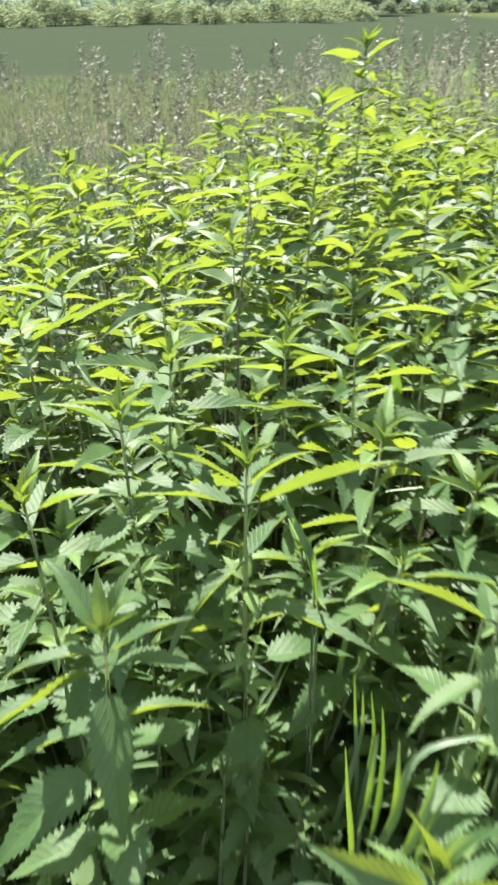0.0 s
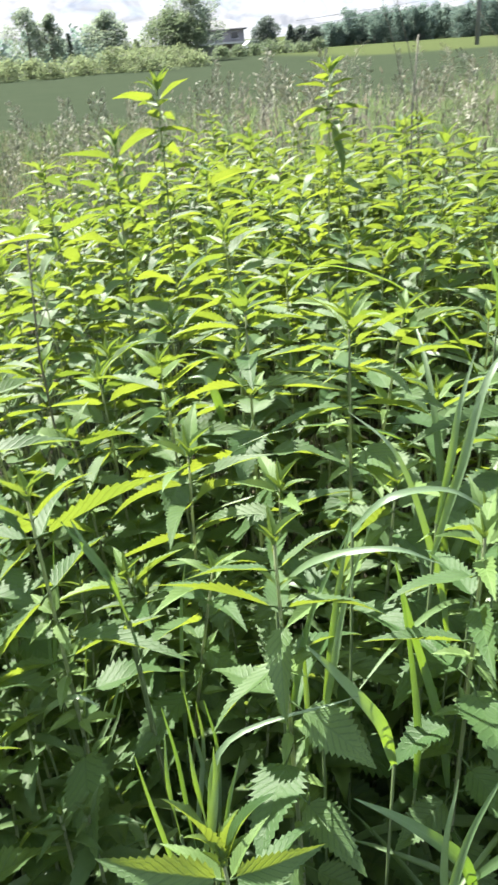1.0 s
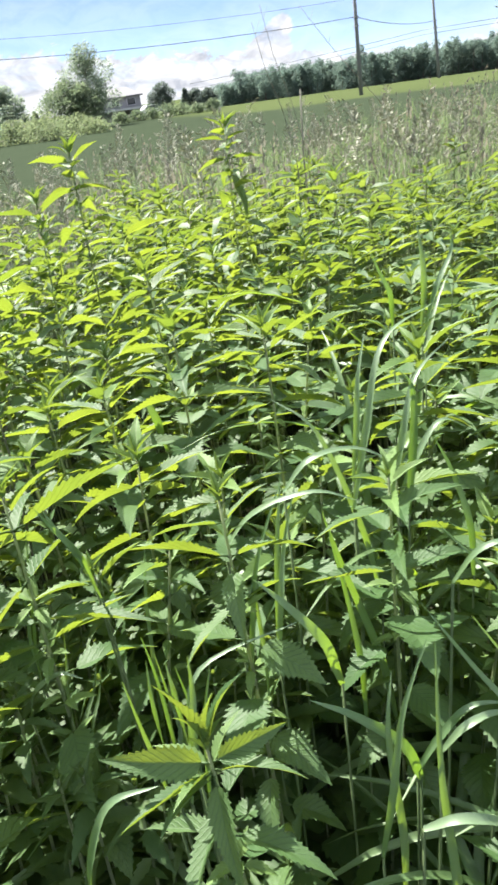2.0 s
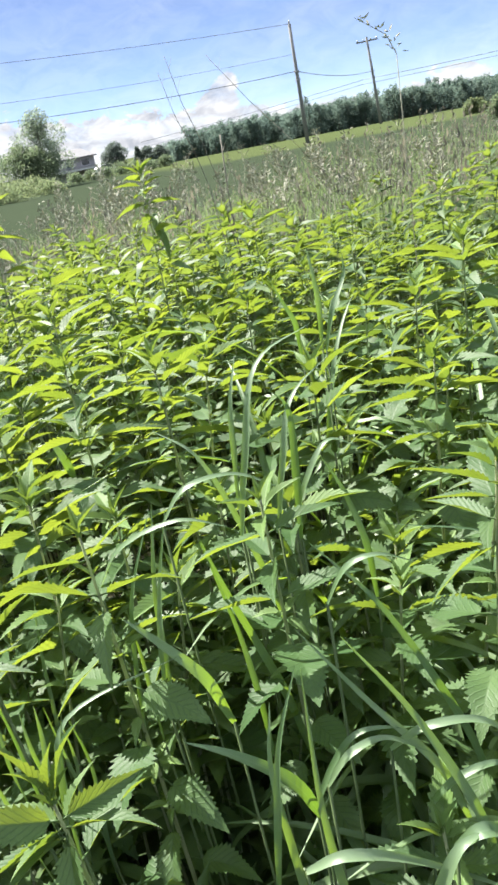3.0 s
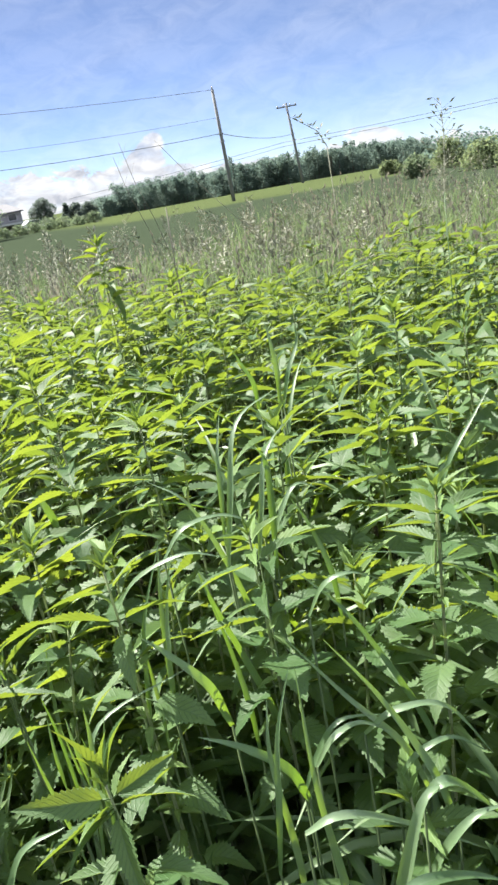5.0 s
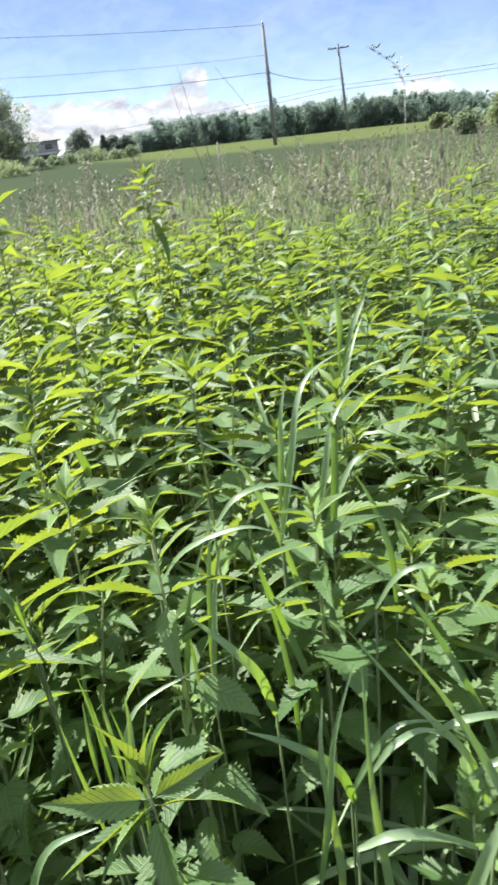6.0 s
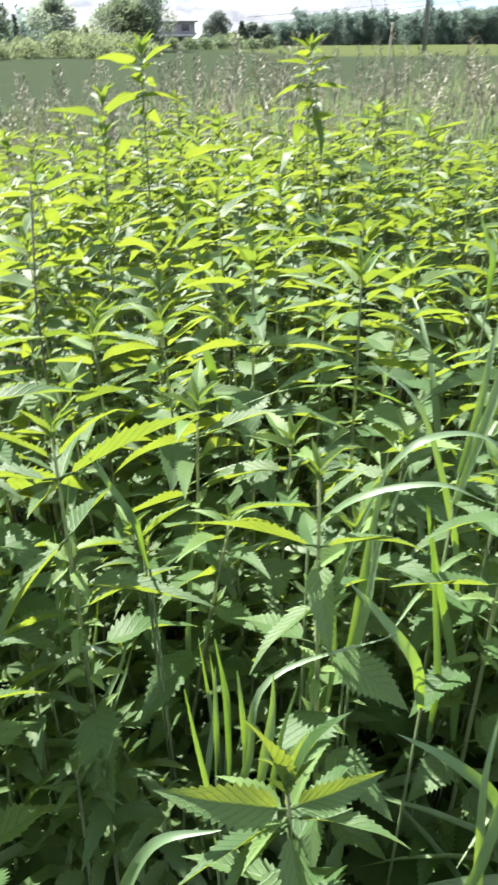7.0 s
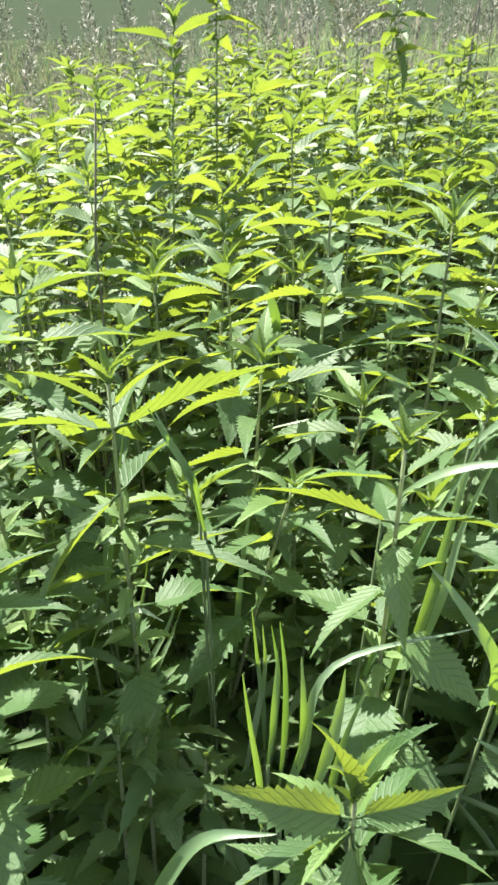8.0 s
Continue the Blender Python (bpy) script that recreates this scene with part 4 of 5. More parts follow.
def meadow():
    """Blades and pale heads past counting, thinning out towards the crop."""
    r = np.random.default_rng(9)
    n = 114000
    az = r.uniform(-36, 70, n)
    d = 2.0 + 17 * r.random(n) ** 1.6
    x, y = 0.1 + d * np.sin(np.radians(az)), d * np.cos(np.radians(az))
    edge = np.array([stand_edge(v) for v in az])
    patch = np.array([noise.noise((a * 0.4, b * 0.4, 0)) for a, b in zip(x, y)])
    tint = np.array([noise.noise((a * 0.7, b * 0.7, 9)) for a, b in zip(x, y)])
    tall = 0.36 + 0.48 * r.random(n) + 0.26 * np.clip((az - 1) / 12, 0, 1) + 0.14 * np.clip((az - 26) / 12, 0, 1) + 0.28 * patch
    reach = 5.5 + 6.0 * np.clip((az + 2) / 22, 0, 1) + 1.2 * np.sin(az * 0.23) + 2.0 * patch
    tall *= np.where(d > reach, np.maximum(0.22, 1 - (d - reach) * 0.35), 1.0)
    wide = 0.55 + 0.085 * d
    spin = r.uniform(0, 2 * np.pi, n)
    pale = r.random(n) < 0.02 + 0.34 * tint
    sort = r.integers(0, 5, n)
    keep = d > edge - 0.35
    # shorter turf behind and beside the stand
    n2 = 56000
    az2, d2 = r.uniform(70, 324, n2), 0.75 + 11 * r.random(n2) ** 1.5
    open2 = (az2 > 98) & (az2 < 286) | (d2 > 2.6)
    az, d = np.concatenate([az, az2]), np.concatenate([d, d2])
    x, y = 0.1 + d * np.sin(np.radians(az)), d * np.cos(np.radians(az))
    tall = np.concatenate([tall, (0.18 + 0.30 * r.random(n2)) * np.clip(0.6 + 0.35 * d2, 0.8, 2.2)])
    reach = np.concatenate([reach, np.full(n2, 9.0)])
    wide = 0.55 + 0.085 * d
    spin = np.concatenate([spin, r.uniform(0, 2 * np.pi, n2)])
    pale = np.concatenate([pale, r.random(n2) < 0.15])
    sort = np.concatenate([sort, r.integers(0, 5, n2)])
    keep = np.concatenate([keep, open2])
    n += n2
    shapes = [blade_shape(3, 0.006, s, b, 0.0, t, 1.5, 1)[:2] for s, b, t in ((84, 50, 0.3), (76, 100, -0.5), (70, 70, 0.8), (80, 35, 0.1), (62, 60, 0.4))]

    def laid(shape, pick, scale):
        v, f = shape
        v, f = np.asarray(v), np.array(f)
        p = v[None] * scale[pick][:, None, :]
        c, s = np.cos(spin[pick])[:, None], np.sin(spin[pick])[:, None]
        out = np.stack([c * p[..., 0] - s * p[..., 1] + x[pick][:, None], s * p[..., 0] + c * p[..., 1] + y[pick][:, None], p[..., 2]], -1)
        faces = f[None] + (np.arange(len(out)) * len(v))[:, None, None]
        return out.reshape(-1, 3), faces.reshape(-1, f.shape[1])

    def joined(name, groups, material):
        me = bpy.data.meshes.new(name)
        verts = np.concatenate([g[0] for g in groups])
        offs = np.cumsum([0] + [len(g[0]) for g in groups[:-1]])
        faces = [g[1] + o for g, o in zip(groups, offs)]
        sizes = np.concatenate([np.full(len(f), f.shape[1]) for f in faces])
        loops = np.concatenate([f.ravel() for f in faces])
        me.vertices.add(len(verts))
        me.vertices.foreach_set("co", verts.ravel())
        me.loops.add(len(loops))
        me.loops.foreach_set("vertex_index", loops.astype(np.int32))
        me.polygons.add(len(sizes))
        me.polygons.foreach_set("loop_start", np.concatenate([[0], np.cumsum(sizes)[:-1]]).astype(np.int32))
        me.materials.append(material)
        me.update(calc_edges=True)
        me.validate()
        return me

    grow = np.stack([tall * 1.1, wide, tall * 1.1], -1)
    # more and more blades turn dark and narrower below a bearing of 15 degrees
    dark = (az < 17) & (r.random(n) < np.clip((15 - az) / 9, 0, 1))
    green = [laid(shapes[k], keep & ~pale & ~dark & (sort == k), grow) for k in range(5)]
    fine = [laid(shapes[k], keep & ~pale & dark & (sort == k), grow * (1.0, 0.8, 1.0)) for k in range(5)]
    dry = [laid(shapes[k], keep & pale & (sort == k), grow) for k in range(5)]
    # a loose head: a few small grains up a short stalk, set at the stem's height
    rr = np.random.default_rng(3)
    gv, gf = [], []
    for k in range(9):
        a, h, o = rr.uniform(0, 6.28), 0.93 + 0.016 * k, 0.012 * (1 - k / 12)
        px, py = o * math.cos(a), o * math.sin(a)
        b = len(gv)
        gv += [(px, py, h), (px + 0.010 * math.cos(a + 1.2), py + 0.010 * math.sin(a + 1.2), h + 0.014), (px * 1.5, py * 1.5, h + 0.032)]
        gf.append((b, b + 1, b + 2))
    head = keep & (d < reach + 1) & (r.random(n) < np.where(pale, 0.20, 0.030))
    bulk = 1.0 + 0.10 * d
    dry.append(laid((gv, gf), head, np.stack([bulk, bulk, tall * 1.05], -1)))
    ob = thing("meadow_grass", (0, 0, 0), "rough uncut meadow grass, green mixed with dry brown stems", "grass", kind="stuff")
    tagged(part("green_blades", joined("meadow_green", green, BLADE_MASS), ob), kind="stuff")
    tagged(part("dark_blades", joined("meadow_dark", fine, BLADE_DARK), ob, label="finer dark green grass blades"), kind="stuff")
    tagged(part("dry_stems", joined("meadow_dry", dry, DRY_MASS), ob, label="dry brown grass stems with pale heads"), kind="stuff")


meadow()


# ---- dry stalks ----
DARK_STALK = plant_material("dark_stalk", (0.075, 0.080, 0.044), (0.125, 0.130, 0.078), (0.10, 0.09, 0.05), 0.1, 0.7, scale=20.0, gloss=0.3)


def dry_stalk(base, mid, top, radius, label, material=DRY):
    ob = thing("dry_stalk", base, label, "dead stalk", "dead stalks")
    b = Vector(base)
    pts = [Vector(p) - b for p in (base, mid, top)]
    line = [pts[0].lerp(pts[1], s) for s in (0, 0.5)] + [pts[1].lerp(pts[2], s) + Vector((0.004, 0, 0)) * math.sin(7 * s) for s in (0, 0.33, 0.66, 1.0)]
    n = len(line)
    v, f = tube(line, [radius * (1 - 0.55 * i / (n - 1)) for i in range(n)], 5)
    part("stem", mesh_of("dry_stem", v, f, material, smooth=True), ob)
    for s in (0.55, 0.75, 0.9):
        p = pts[1].lerp(pts[2], s)
        tv, tf = tube([p, p + Vector((0.018 * (1 if s > 0.7 else -1), 0.01, 0.03))], [radius * 0.35, radius * 0.15], 3)
        part("twig", mesh_of("dry_twig", tv, tf, material), ob)


dry_stalk((1.115, 2.148, 0), (1.117, 2.148, 1.0), (1.120, 2.147, 1.57), 0.005, "thin grey dead stalk standing upright in meadow grass")
dry_stalk((1.02, 1.62, 0), (0.89, 1.64, 1.45), (0.814, 1.666, 1.759), 0.0013, "thin dead stalk leaning over, dark against sky")
dry_stalk((1.55, 1.66, 0), (1.25, 1.70, 1.40), (0.974, 1.797, 1.762), 0.0013, "thin dead stalk leaning over, dark against sky")
dry_stalk((0.000, 0.90, 0), (0.030, 0.87, 1.0), (0.060, 0.855, 1.415), 0.0026, "dark dead stalk standing upright among nettles", DARK_STALK)
dry_stalk((1.00, 1.60, 0), (0.865, 1.65, 1.45), (0.793, 1.673, 1.726), 0.0013, "thin dead stalk leaning over, dark against sky")


# ---- poles and wires ----
def utility_pole(base, top, arm, label):
    b, t = Vector(base), Vector(top) - Vector(base)
    ob = thing("utility_pole", base, label, "utility pole", "utility poles")
    v, f = tube([Vector((0, 0, -0.5)), t * 0.5, t], [0.17, 0.15, 0.12], 10)
    part("shaft", mesh_of("pole_shaft", v, f, POLE_WOOD, smooth=True), ob)
    across = Vector((0.77, -0.64, 0))
    if arm:
        m = Matrix.Translation(t * 0.955) @ pose(0, 0, 0, 0, 0, -39.7)
        v, f = box((-1.2, -0.06, -0.07), (1.2, 0.06, 0.07), m)
        part("crossarm", mesh_of("pole_crossarm", v, f, POLE_WOOD), ob)
        for s in (-1.05, -0.4, 0.4, 1.05):
            p = t * 0.955 + across * s
            v, f = tube([p + Vector((0, 0, 0.07)), p + Vector((0, 0, 0.14)), p + Vector((0, 0, 0.24))], [0.05, 0.08, 0.04], 8)
            part("insulator", mesh_of("pole_insulator", v, f, INSULATOR, smooth=True), ob)
    else:
        v, f = tube([t + Vector((0, 0, -0.02)), t + Vector((0, 0, 0.12)), t + Vector((0, 0, 0.26))], [0.05, 0.08, 0.04], 8)
        part("insulator", mesh_of("pole_insulator", v, f, INSULATOR, smooth=True), ob)
    for s in (0.55, 0.62):
        p = t * s
        v, f = box((-0.16, -0.16, -0.05), (0.16, 0.16, 0.05), Matrix.Translation(p))
        part("bracket", mesh_of("pole_bracket", v, f, WIRE), ob)


POLE_A, POLE_A_TOP = Vector((30.65, 55.0, 0.0)), Vector((30.32, 55.0, 8.81))
POLE_B, POLE_B_TOP = Vector((51.17, 74.0, 0.0)), Vector((50.16, 74.0, 9.05))
utility_pole(POLE_A, POLE_A_TOP, False, "bare grey wooden utility pole standing in a field")
utility_pole(POLE_B, POLE_B_TOP, True, "grey wooden utility pole with a short crossarm")


def wire(a, b, sag, radius=0.03):
    a, b = Vector(a), Vector(b)
    ob = thing("overhead_wire", a, "dark overhead wire strung across the sky", "wire", "overhead wires")
    pts = [(b - a) * s - Vector((0, 0, 4 * sag * s * (1 - s))) for s in [i / 16 for i in range(17)]]
    v, f = tube(pts, [radius] * 17, 4)
    part("strand", mesh_of("wire_strand", v, f, WIRE, smooth=True), ob)


HANG = POLE_A.lerp(POLE_A_TOP, 0.62)
wire(HANG, (-14, 62, 7.2), 0.9)
wire(HANG, POLE_B.lerp(POLE_B_TOP, 0.62), 0.4)
wire(POLE_A_TOP, (-14, 60.5, 10.6), 0.5, 0.022)
wire(POLE_A.lerp(POLE_A_TOP, 0.76), (-14, 61.5, 8.3), 0.8, 0.016)
wire((25.5, 86.2, 2.9), (49.8, 74.9, 4.9), 0.15)
wire((25.4, 86.2, 2.3), (49.8, 74.9, 4.45), 0.15)
wire((49.8, 74.9, 4.9), (92, 42, 6.9), 0.5)
wire((49.8, 74.9, 4.45), (92, 42, 6.5), 0.5)


# ---- trees, shrubs and woods ----
def clump_points(r, centre, radii, count, hollow=0.45):
    d = r.normal(0, 1, (count, 3))
    d /= np.linalg.norm(d, axis=1)[:, None]
    rad = (hollow + (1 - hollow) * r.random(count) ** 0.5)[:, None]
    return np.array(centre) + d * rad * np.array(radii)


def foliage(h, r, pts, size):
    """Small bent leaf sprays at the points."""
    base = np.array([(0, 0, 0), (0.55, 0.42, 0.08), (1, 0, -0.1), (0.5, -0.45, 0.05)])
    pts = np.asarray(pts, dtype=float)
    n = len(pts)
    tilt, spin = r.uniform(-1.05, 1.05, (n, 2)), r.uniform(0, 2 * np.pi, n)
    v = base[None] * (size * r.uniform(0.5, 1.3, n))[:, None, None]
    for k, (i, j) in enumerate(((1, 2), (0, 2))):
        c, t = np.cos(tilt[:, k])[:, None], np.sin(tilt[:, k])[:, None]
        p, q = v[..., i].copy(), v[..., j].copy()
        v[..., i], v[..., j] = c * p - t * q, t * p + c * q
    c, t = np.cos(spin)[:, None], np.sin(spin)[:, None]
    p, q = v[..., 0].copy(), v[..., 1].copy()
    v[..., 0], v[..., 1] = c * p - t * q, t * p + c * q
    v += pts[:, None]
    h.put(v.reshape(-1, 3), [(4 * i + a, 4 * i + b, 4 * i + d) for i in range(n) for a, b, d in ((0, 1, 2), (0, 2, 3))])


def tree(name, x, y, height, width, label, material, seed, kind="round", count=2200, size=0.28, category="tree"):
    r = np.random.default_rng(seed)
    width *= 1.3 if kind == "round" else 1.0
    ob = thing(name, (x, y, 0), label, category)
    trunk = height * (0.75 if kind != "shrub" else 0.4)
    bend = r.normal(0, 0.15, 2)
    pts = [Vector((bend[0] * s * s, bend[1] * s * s, trunk * s - 0.1 * (s == 0))) for s in (0, 0.25, 0.5, 0.75, 1)]
    h = Heap()
    rad = 0.022 * height + 0.03
    v, f = tube(pts, [rad, rad * 0.8, rad * 0.6, rad * 0.4, rad * 0.15], 7)
    h.put(v, f)
    part("trunk", h.mesh("tree_trunk", BARK, True), ob)
    limbs, crown = [], Heap()
    if kind == "spire":
        sprays = []
        for k in range(count):
            s = r.random() ** 0.8
            z = height * (0.06 + 0.94 * s)
            w = width * 0.5 * (1 - s) ** 0.75 * r.uniform(0.45, 1.05) + 0.05
            phi = r.uniform(0, 6.28)
            sprays.append((w * math.cos(phi), w * math.sin(phi), z))
        foliage(crown, r, sprays, size)
        for k in range(8):
            s = 0.15 + 0.08 * k
            phi = 2.4 * k
            v, f = tube([(0, 0, height * s), (width * 0.35 * (1 - s) * math.cos(phi), width * 0.35 * (1 - s) * math.sin(phi), height * s + 0.1)], [rad * 0.25, rad * 0.08], 4)
            limbs.append((v, f))
    else:
        lobes = 9 if kind == "round" else 7
        for k in range(lobes):
            phi = 2.4 * k + r.normal(0, 0.3)
            s = (k + 0.6) / lobes
            lo = 0.28 if kind != "shrub" else 0.12
            z = height * (lo + (0.9 - lo) * s)
            off = width * 0.30 * math.sqrt(max(0.05, 1 - (2 * s - 0.75) ** 2)) * r.uniform(0.5, 1.15)
            c = Vector((off * math.cos(phi), off * math.sin(phi), z))
            rr = width * (0.27 - 0.10 * s) * r.uniform(0.8, 1.2)
            foliage(crown, r, clump_points(r, c, (rr, rr, rr * 0.85), 2 * count // lobes, 0.3), size * 0.8)
            root = pts[1].lerp(pts[4], min(1, s * 0.9))
            v, f = tube([root, root.lerp(c, 0.5) + Vector((0, 0, 0.05)), c], [rad * 0.35, rad * 0.2, rad * 0.07], 4)
            if kind != "shrub" or k < 3:
                limbs.append((v, f))
    for v, f in limbs:
        part("limb", mesh_of("tree_limb", v, f, BARK, smooth=True), ob)
    part("crown", crown.mesh("tree_crown", material), ob)


def bearing(az, d):
    return 0.1 + d * math.sin(radians(az)), d * math.cos(radians(az))


# by the house
tree("tree", *bearing(9.1, 75), 7.3, 4.9, "tall leafy tree with an open crown beside a house", CROWN_PALE, 1, "round", 4500, 0.203)
tree("tree", *bearing(7.4, 73), 4.1, 4.6, "rounded bushy tree at the field edge", CROWN, 2, "round", 3900, 0.203)
tree("tree", *bearing(8.3, 72), 3.6, 4.2, "rounded bushy tree at the field edge", CROWN, 3, "round", 3600, 0.203)
tree("tree", *bearing(14.3, 88), 3.3, 3.0, "dark dense tree beside a house", CONIFER, 4, "round", 2550, 0.203)
tree("conifer", *bearing(16.0, 88), 2.5, 1.6, "small dark pointed conifer", CONIFER, 5, "spire", 1350, 0.187)
tree("tree", *bearing(16.7, 89), 2.3, 2.3, "dark dense tree at the field edge", CONIFER, 6, "round", 1950, 0.203)
tree("tree", *bearing(17.7, 90), 2.2, 2.3, "dark dense tree at the field edge", CONIFER, 7, "round", 1950, 0.203)
tree("tree", *bearing(2.9, 70), 4.4, 3.6, "leafy grey-green tree in a hedge line", CROWN_PALE, 8, "round", 3300, 0.203)
tree("conifer", *bearing(4.2, 72), 2.0, 1.2, "small dark pointed conifer", CONIFER, 9, "spire", 1200, 0.172)
tree("conifer", *bearing(4.9, 73), 2.1, 1.3, "small dark pointed conifer", CONIFER, 10, "spire", 1200, 0.172)
tree("conifer", *bearing(0.2, 74), 3.0, 0.9, "small dark pointed conifer", CONIFER, 11, "spire", 900, 0.156)
tree("tree", *bearing(-1.0, 72), 4.8, 2.2, "slender leafy tree in a hedge line", CROWN_PALE, 12, "round", 2250, 0.187)
tree("tree", *bearing(-2.6, 72), 5.3, 3.4, "sparse grey-green tree in a hedge line", CROWN_PALE, 13, "round", 2400, 0.187)
tree("tree", *bearing(-6.5, 74), 4.6, 4.2, "leafy tree in a hedge line", CROWN, 14, "round", 2700, 0.203)
tree("tree", *bearing(-11.5, 74), 5.4, 4.6, "leafy tree in a hedge line", CROWN_PALE, 15, "round", 2700, 0.203)
tree("tree", *bearing(-17.0, 74), 4.8, 4.6, "leafy tree in a hedge line", CROWN, 16, "round", 2700, 0.203)
rb = np.random.default_rng(31)
for k in range(34):
    az = -24 + 1.0 * k + rb.normal(0, 0.4)
    tree("shrub", *bearing(az, 60 + rb.normal(0, 2.4)), (0.8, 1.1, 1.4, 1.9)[rb.integers(4)] * rb.uniform(0.9, 1.15), rb.uniform(2.6, 4.4), "low pale green shrub at the field edge", SHRUB, 600 + k, "shrub", 1000, 0.16, "shrub")
for k in range(7):
    tree("shrub", *bearing(11.0 + 1.15 * k, 80 + rb.normal(0, 1.0)), rb.uniform(0.7, 1.1), rb.uniform(2.0, 2.8), "low dark shrub in front of a house", CROWN, 650 + k, "shrub", 500, 0.2, "shrub")
# to the right of the field
for k, (az, d, h, w) in enumerate(((43.3, 44, 1.15, 2.3), (45.6, 52, 1.9, 2.4), (48.2, 42, 1.35, 3.0), (51.0, 40, 1.5, 3.2), (54.5, 38, 1.6, 3.2), (41.3, 60, 1.0, 2.0))):
    tree("shrub", *bearing(az, d), h, w, "rounded leafy shrub at the field edge", SHRUB if k else CROWN, 700 + k, "shrub", 1500, 0.17, "shrub")


def woods():
    r = np.random.default_rng(41)
    crown, trunks = Heap(), Heap()
    for k in range(390):
        az = 18.5 + 25.5 * r.random()
        d = 205 + 30 * r.random()
        x, y = bearing(az, d)
        h = (7.4 + 1.5 * noise.noise((az * 0.9, 0, 2.0)) + r.normal(0, 1.0)) * (1 if az > 20 else 0.75) * (1 - 0.012 * max(0, az - 36) ** 1.4)
        w = r.uniform(3.4, 5.0)
        z0 = -2.0
        v, f = tube([(x, y, z0 - 0.2), (x, y, z0 + h * 0.8)], [0.16, 0.06], 5)
        trunks.put(v, f)
        for j in range(6):
            s = (j + 0.5) / 6
            c = (x + r.normal(0, w * 0.16), y + r.normal(0, w * 0.16), z0 + h * (0.06 + 0.84 * s))
            rr = w * 0.50 * (1 - 0.5 * s) * r.uniform(0.75, 1.15)
            foliage(crown, r, clump_points(r, c, (rr, rr, rr * 0.95), 150, 0.1), 0.40)
    ob = thing("far_woods", (0, 0, 0), "long dense belt of dark green deciduous woodland", "woodland", kind="stuff")
    tagged(part("crowns", crown.mesh("woods_crowns", WOODS_HAZY), ob), kind="stuff")
    tagged(part("trunks", trunks.mesh("woods_trunks", BARK), ob), kind="stuff")
    ob = thing("hedge_line", (0, 0, 0), "low far hedge of mixed trees along the fields", "hedge", kind="stuff")
    hedge = Heap()
    for k in range(170):
        az = 43 + 24 * r.random() if k < 70 else -32 + 35 * r.random()
        d = 150 + 20 * r.random() if k < 70 else 92 + 14 * r.random()
        x, y = bearing(az, d)
        h = r.uniform(2.5, 4.5) + (0.9 if k >= 70 else 0)
        for j in range(3):
            foliage(hedge, r, clump_points(r, (x, y, -1.2 + h * (0.25 + 0.28 * j)), (1.8, 1.8, h * 0.25), 24, 0.5), 0.7)
    tagged(part("crowns", hedge.mesh("hedge_crowns", WOODS_HAZY), ob), kind="stuff")


woods()


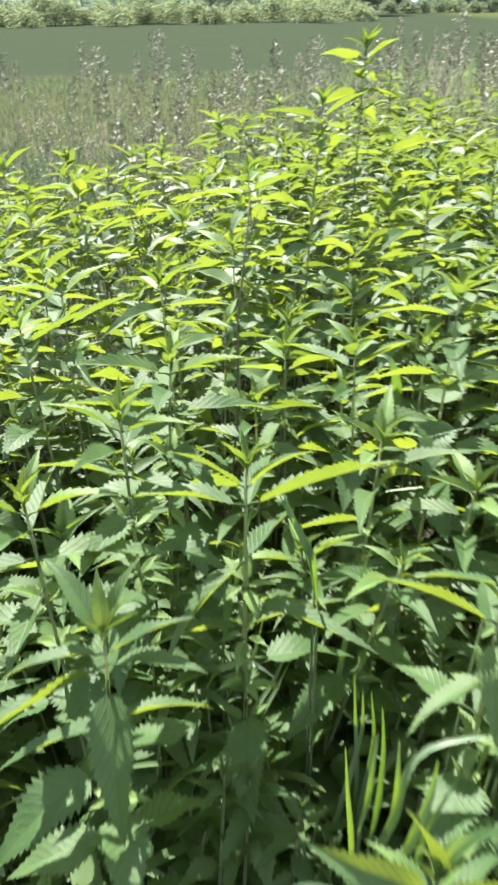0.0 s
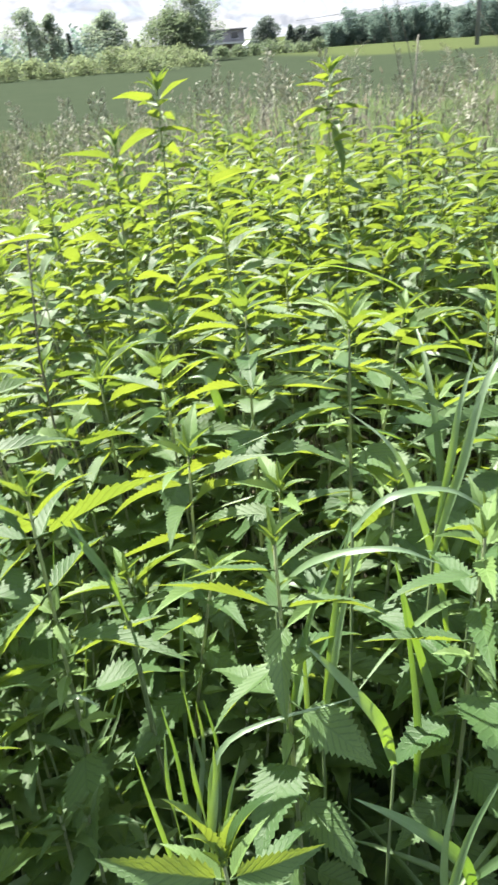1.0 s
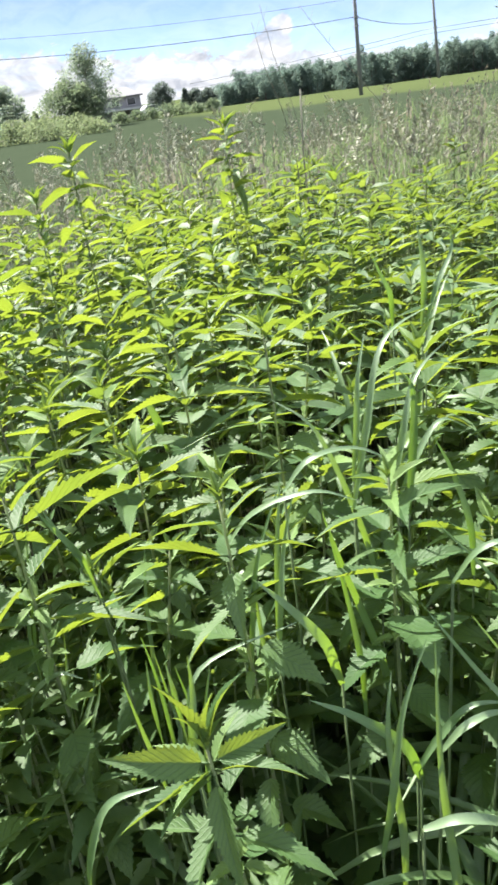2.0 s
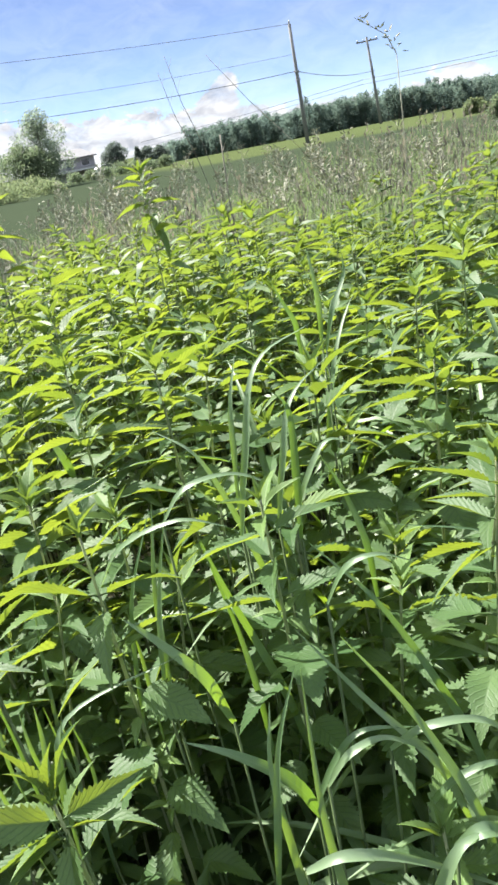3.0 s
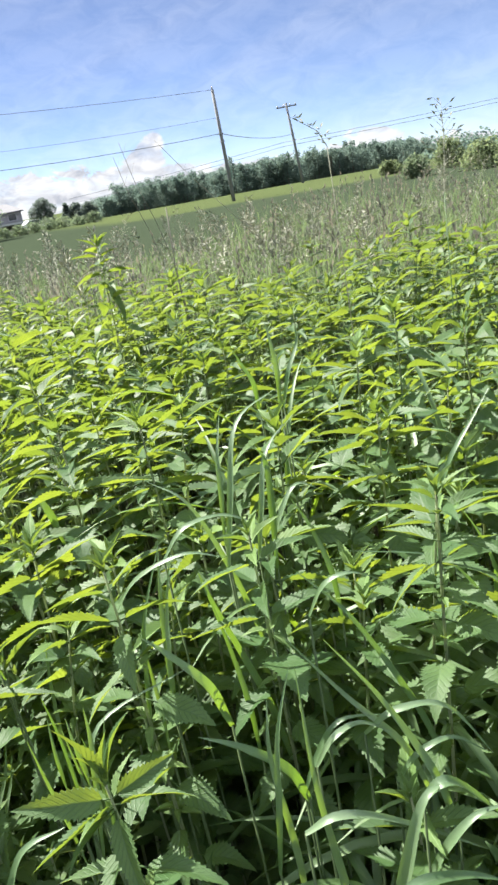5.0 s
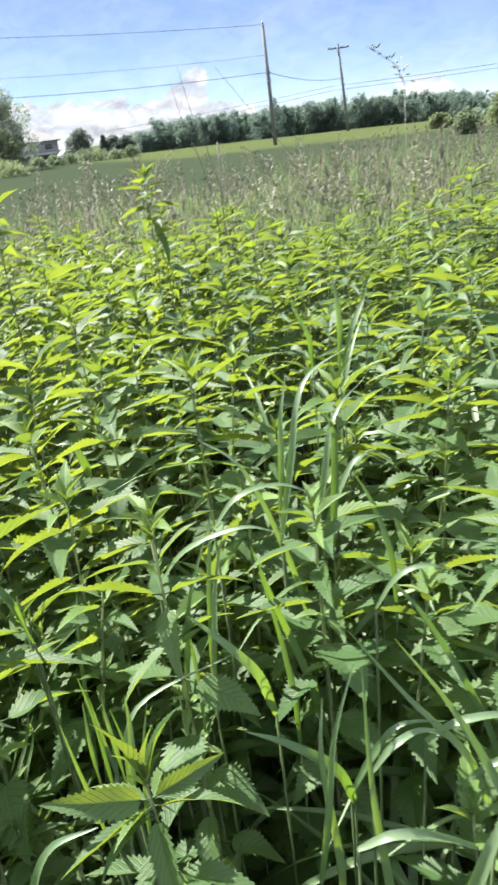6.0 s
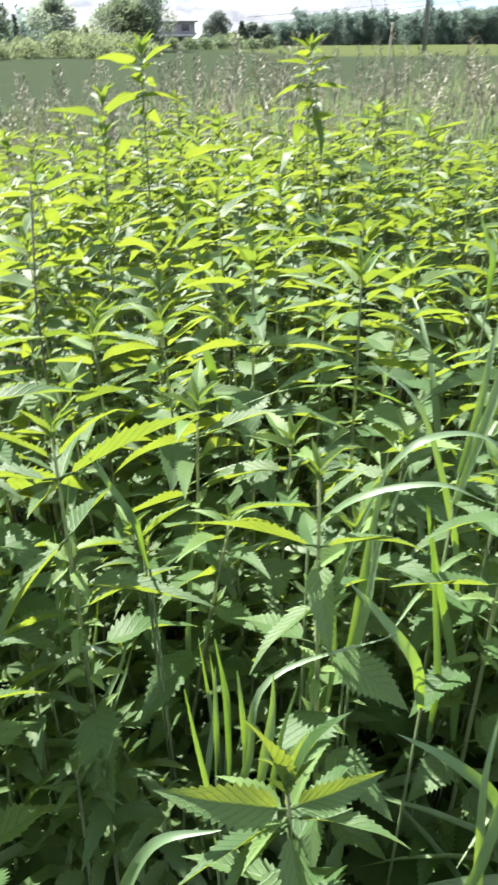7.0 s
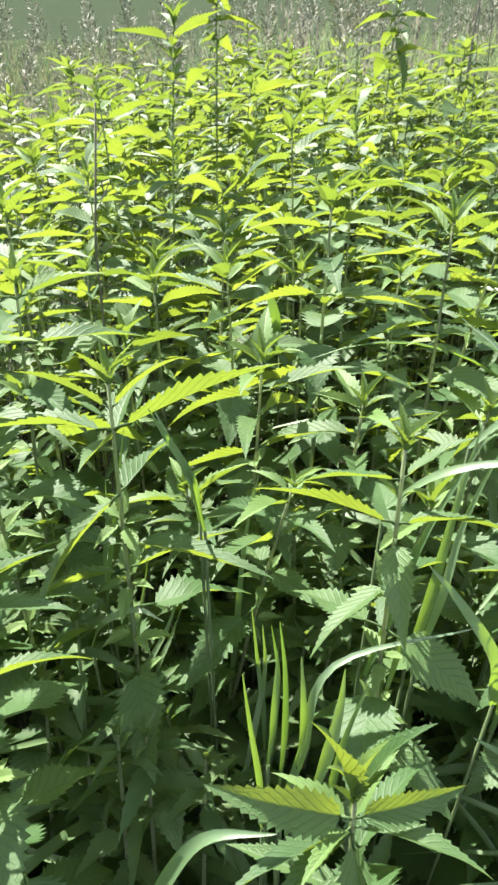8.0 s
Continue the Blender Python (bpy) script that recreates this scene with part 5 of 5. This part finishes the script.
# ---- house and car ----
def house():
    ob = thing("house", Matrix.Translation((28.87, 142.9, -1.13)) @ pose(0, 0, 0, 0, 0, -8) @ Matrix.Scale(2.0, 4), "grey house with a pale hipped roof and a dark deck", "house")

    def slab(name, lo, hi, mat, parent=ob, label=""):
        v, f = box(lo, hi)
        return part(name, mesh_of(name, v, f, mat), parent, None, label)

    slab("lower_wall", (-3.2, 0, -0.2), (2.4, 6, 1.15), SIDING)
    slab("upper_wall", (-2.6, 0.8, 1.15), (1.7, 5.2, 2.2), SIDING)
    v = [(-2.9, 0.5, 2.2), (2.0, 0.5, 2.2), (2.0, 5.5, 2.2), (-2.9, 5.5, 2.2), (-1.5, 3.0, 3.0), (0.7, 3.0, 3.0), (-2.9, 0.5, 2.1), (2.0, 0.5, 2.1), (2.0, 5.5, 2.1), (-2.9, 5.5, 2.1)]
    f = [(0, 1, 5, 4), (1, 2, 5), (2, 3, 4, 5), (3, 0, 4), (6, 9, 8, 7), (0, 6, 7, 1), (1, 7, 8, 2), (2, 8, 9, 3), (3, 9, 6, 0)]
    part("roof", mesh_of("house_roof", v, f, ROOFING), ob)
    slab("deck", (-3.4, -1.4, 1.02), (2.6, 0.0, 1.14), DECK)
    slab("deck_fascia", (-3.42, -1.46, 1.00), (2.62, -1.402, 1.16), TRIM, ob, "pale deck edge")
    for x in (-3.3, -1.3, 0.6, 2.5):
        slab("deck_post", (x - 0.06, -1.36, 0.0), (x + 0.06, -1.24, 1.018), DECK)
    for x in (-2.2, -0.7, 0.8):
        w = slab("window", (x - 0.42, 0.76, 1.35), (x + 0.42, 0.797, 2.0), TRIM)
        slab("pane", (x - 0.36, 0.745, 1.41), (x + 0.36, 0.757, 1.94), GLASS, w)
    w = slab("door", (-0.5, -0.04, -0.1), (0.4, -0.003, 0.98), DECK)


house()


def car():
    ob = thing("car", Matrix.Translation((22.0, 91.0, 0.0)) @ pose(0, 0, 0, 0, 0, 4), "small white car parked beside a house", "car")
    prof = [(-1.9, 0.3), (1.95, 0.3), (2.0, 0.62), (1.85, 0.78), (1.0, 0.86), (0.45, 1.3), (-0.95, 1.34), (-1.55, 0.92), (-1.95, 0.85), (-2.0, 0.5)]
    n = len(prof)
    v = [(x, -0.8, z) for x, z in prof] + [(x, 0.8, z) for x, z in prof]
    f = [tuple(range(n)), tuple(range(2 * n - 1, n - 1, -1))] + [(i, i + n, (i + 1) % n + n, (i + 1) % n) for i in range(n)]
    part("body", mesh_of("car_body", v, f, PAINT), ob)
    for y in (-0.81, 0.81):
        q = [(0.85, y, 0.88), (0.42, y, 1.22), (-0.9, y, 1.25), (-1.35, y, 0.92)]
        q += [(a, y * 0.985, c) for a, _, c in q]
        part("side_window", mesh_of("car_window", q, [(0, 1, 2, 3), (7, 6, 5, 4), (0, 4, 5, 1), (1, 5, 6, 2), (2, 6, 7, 3), (3, 7, 4, 0)], GLASS), ob)
    for x in (-1.25, 1.25):
        for y in (-0.78, 0.78):
            v, f = tube([(x, y - 0.1, 0.31), (x, y + 0.1, 0.31)], [0.31, 0.31], 14)
            w = part("wheel", mesh_of("car_wheel", v, f, TYRE), ob)
            s = 0.102 if y > 0 else -0.102
            v, f = tube([(x, y + s, 0.31), (x, y + s * 1.12, 0.31)], [0.18, 0.17], 10)
            part("rim", mesh_of("car_rim", v, f, INSULATOR), w)


car()
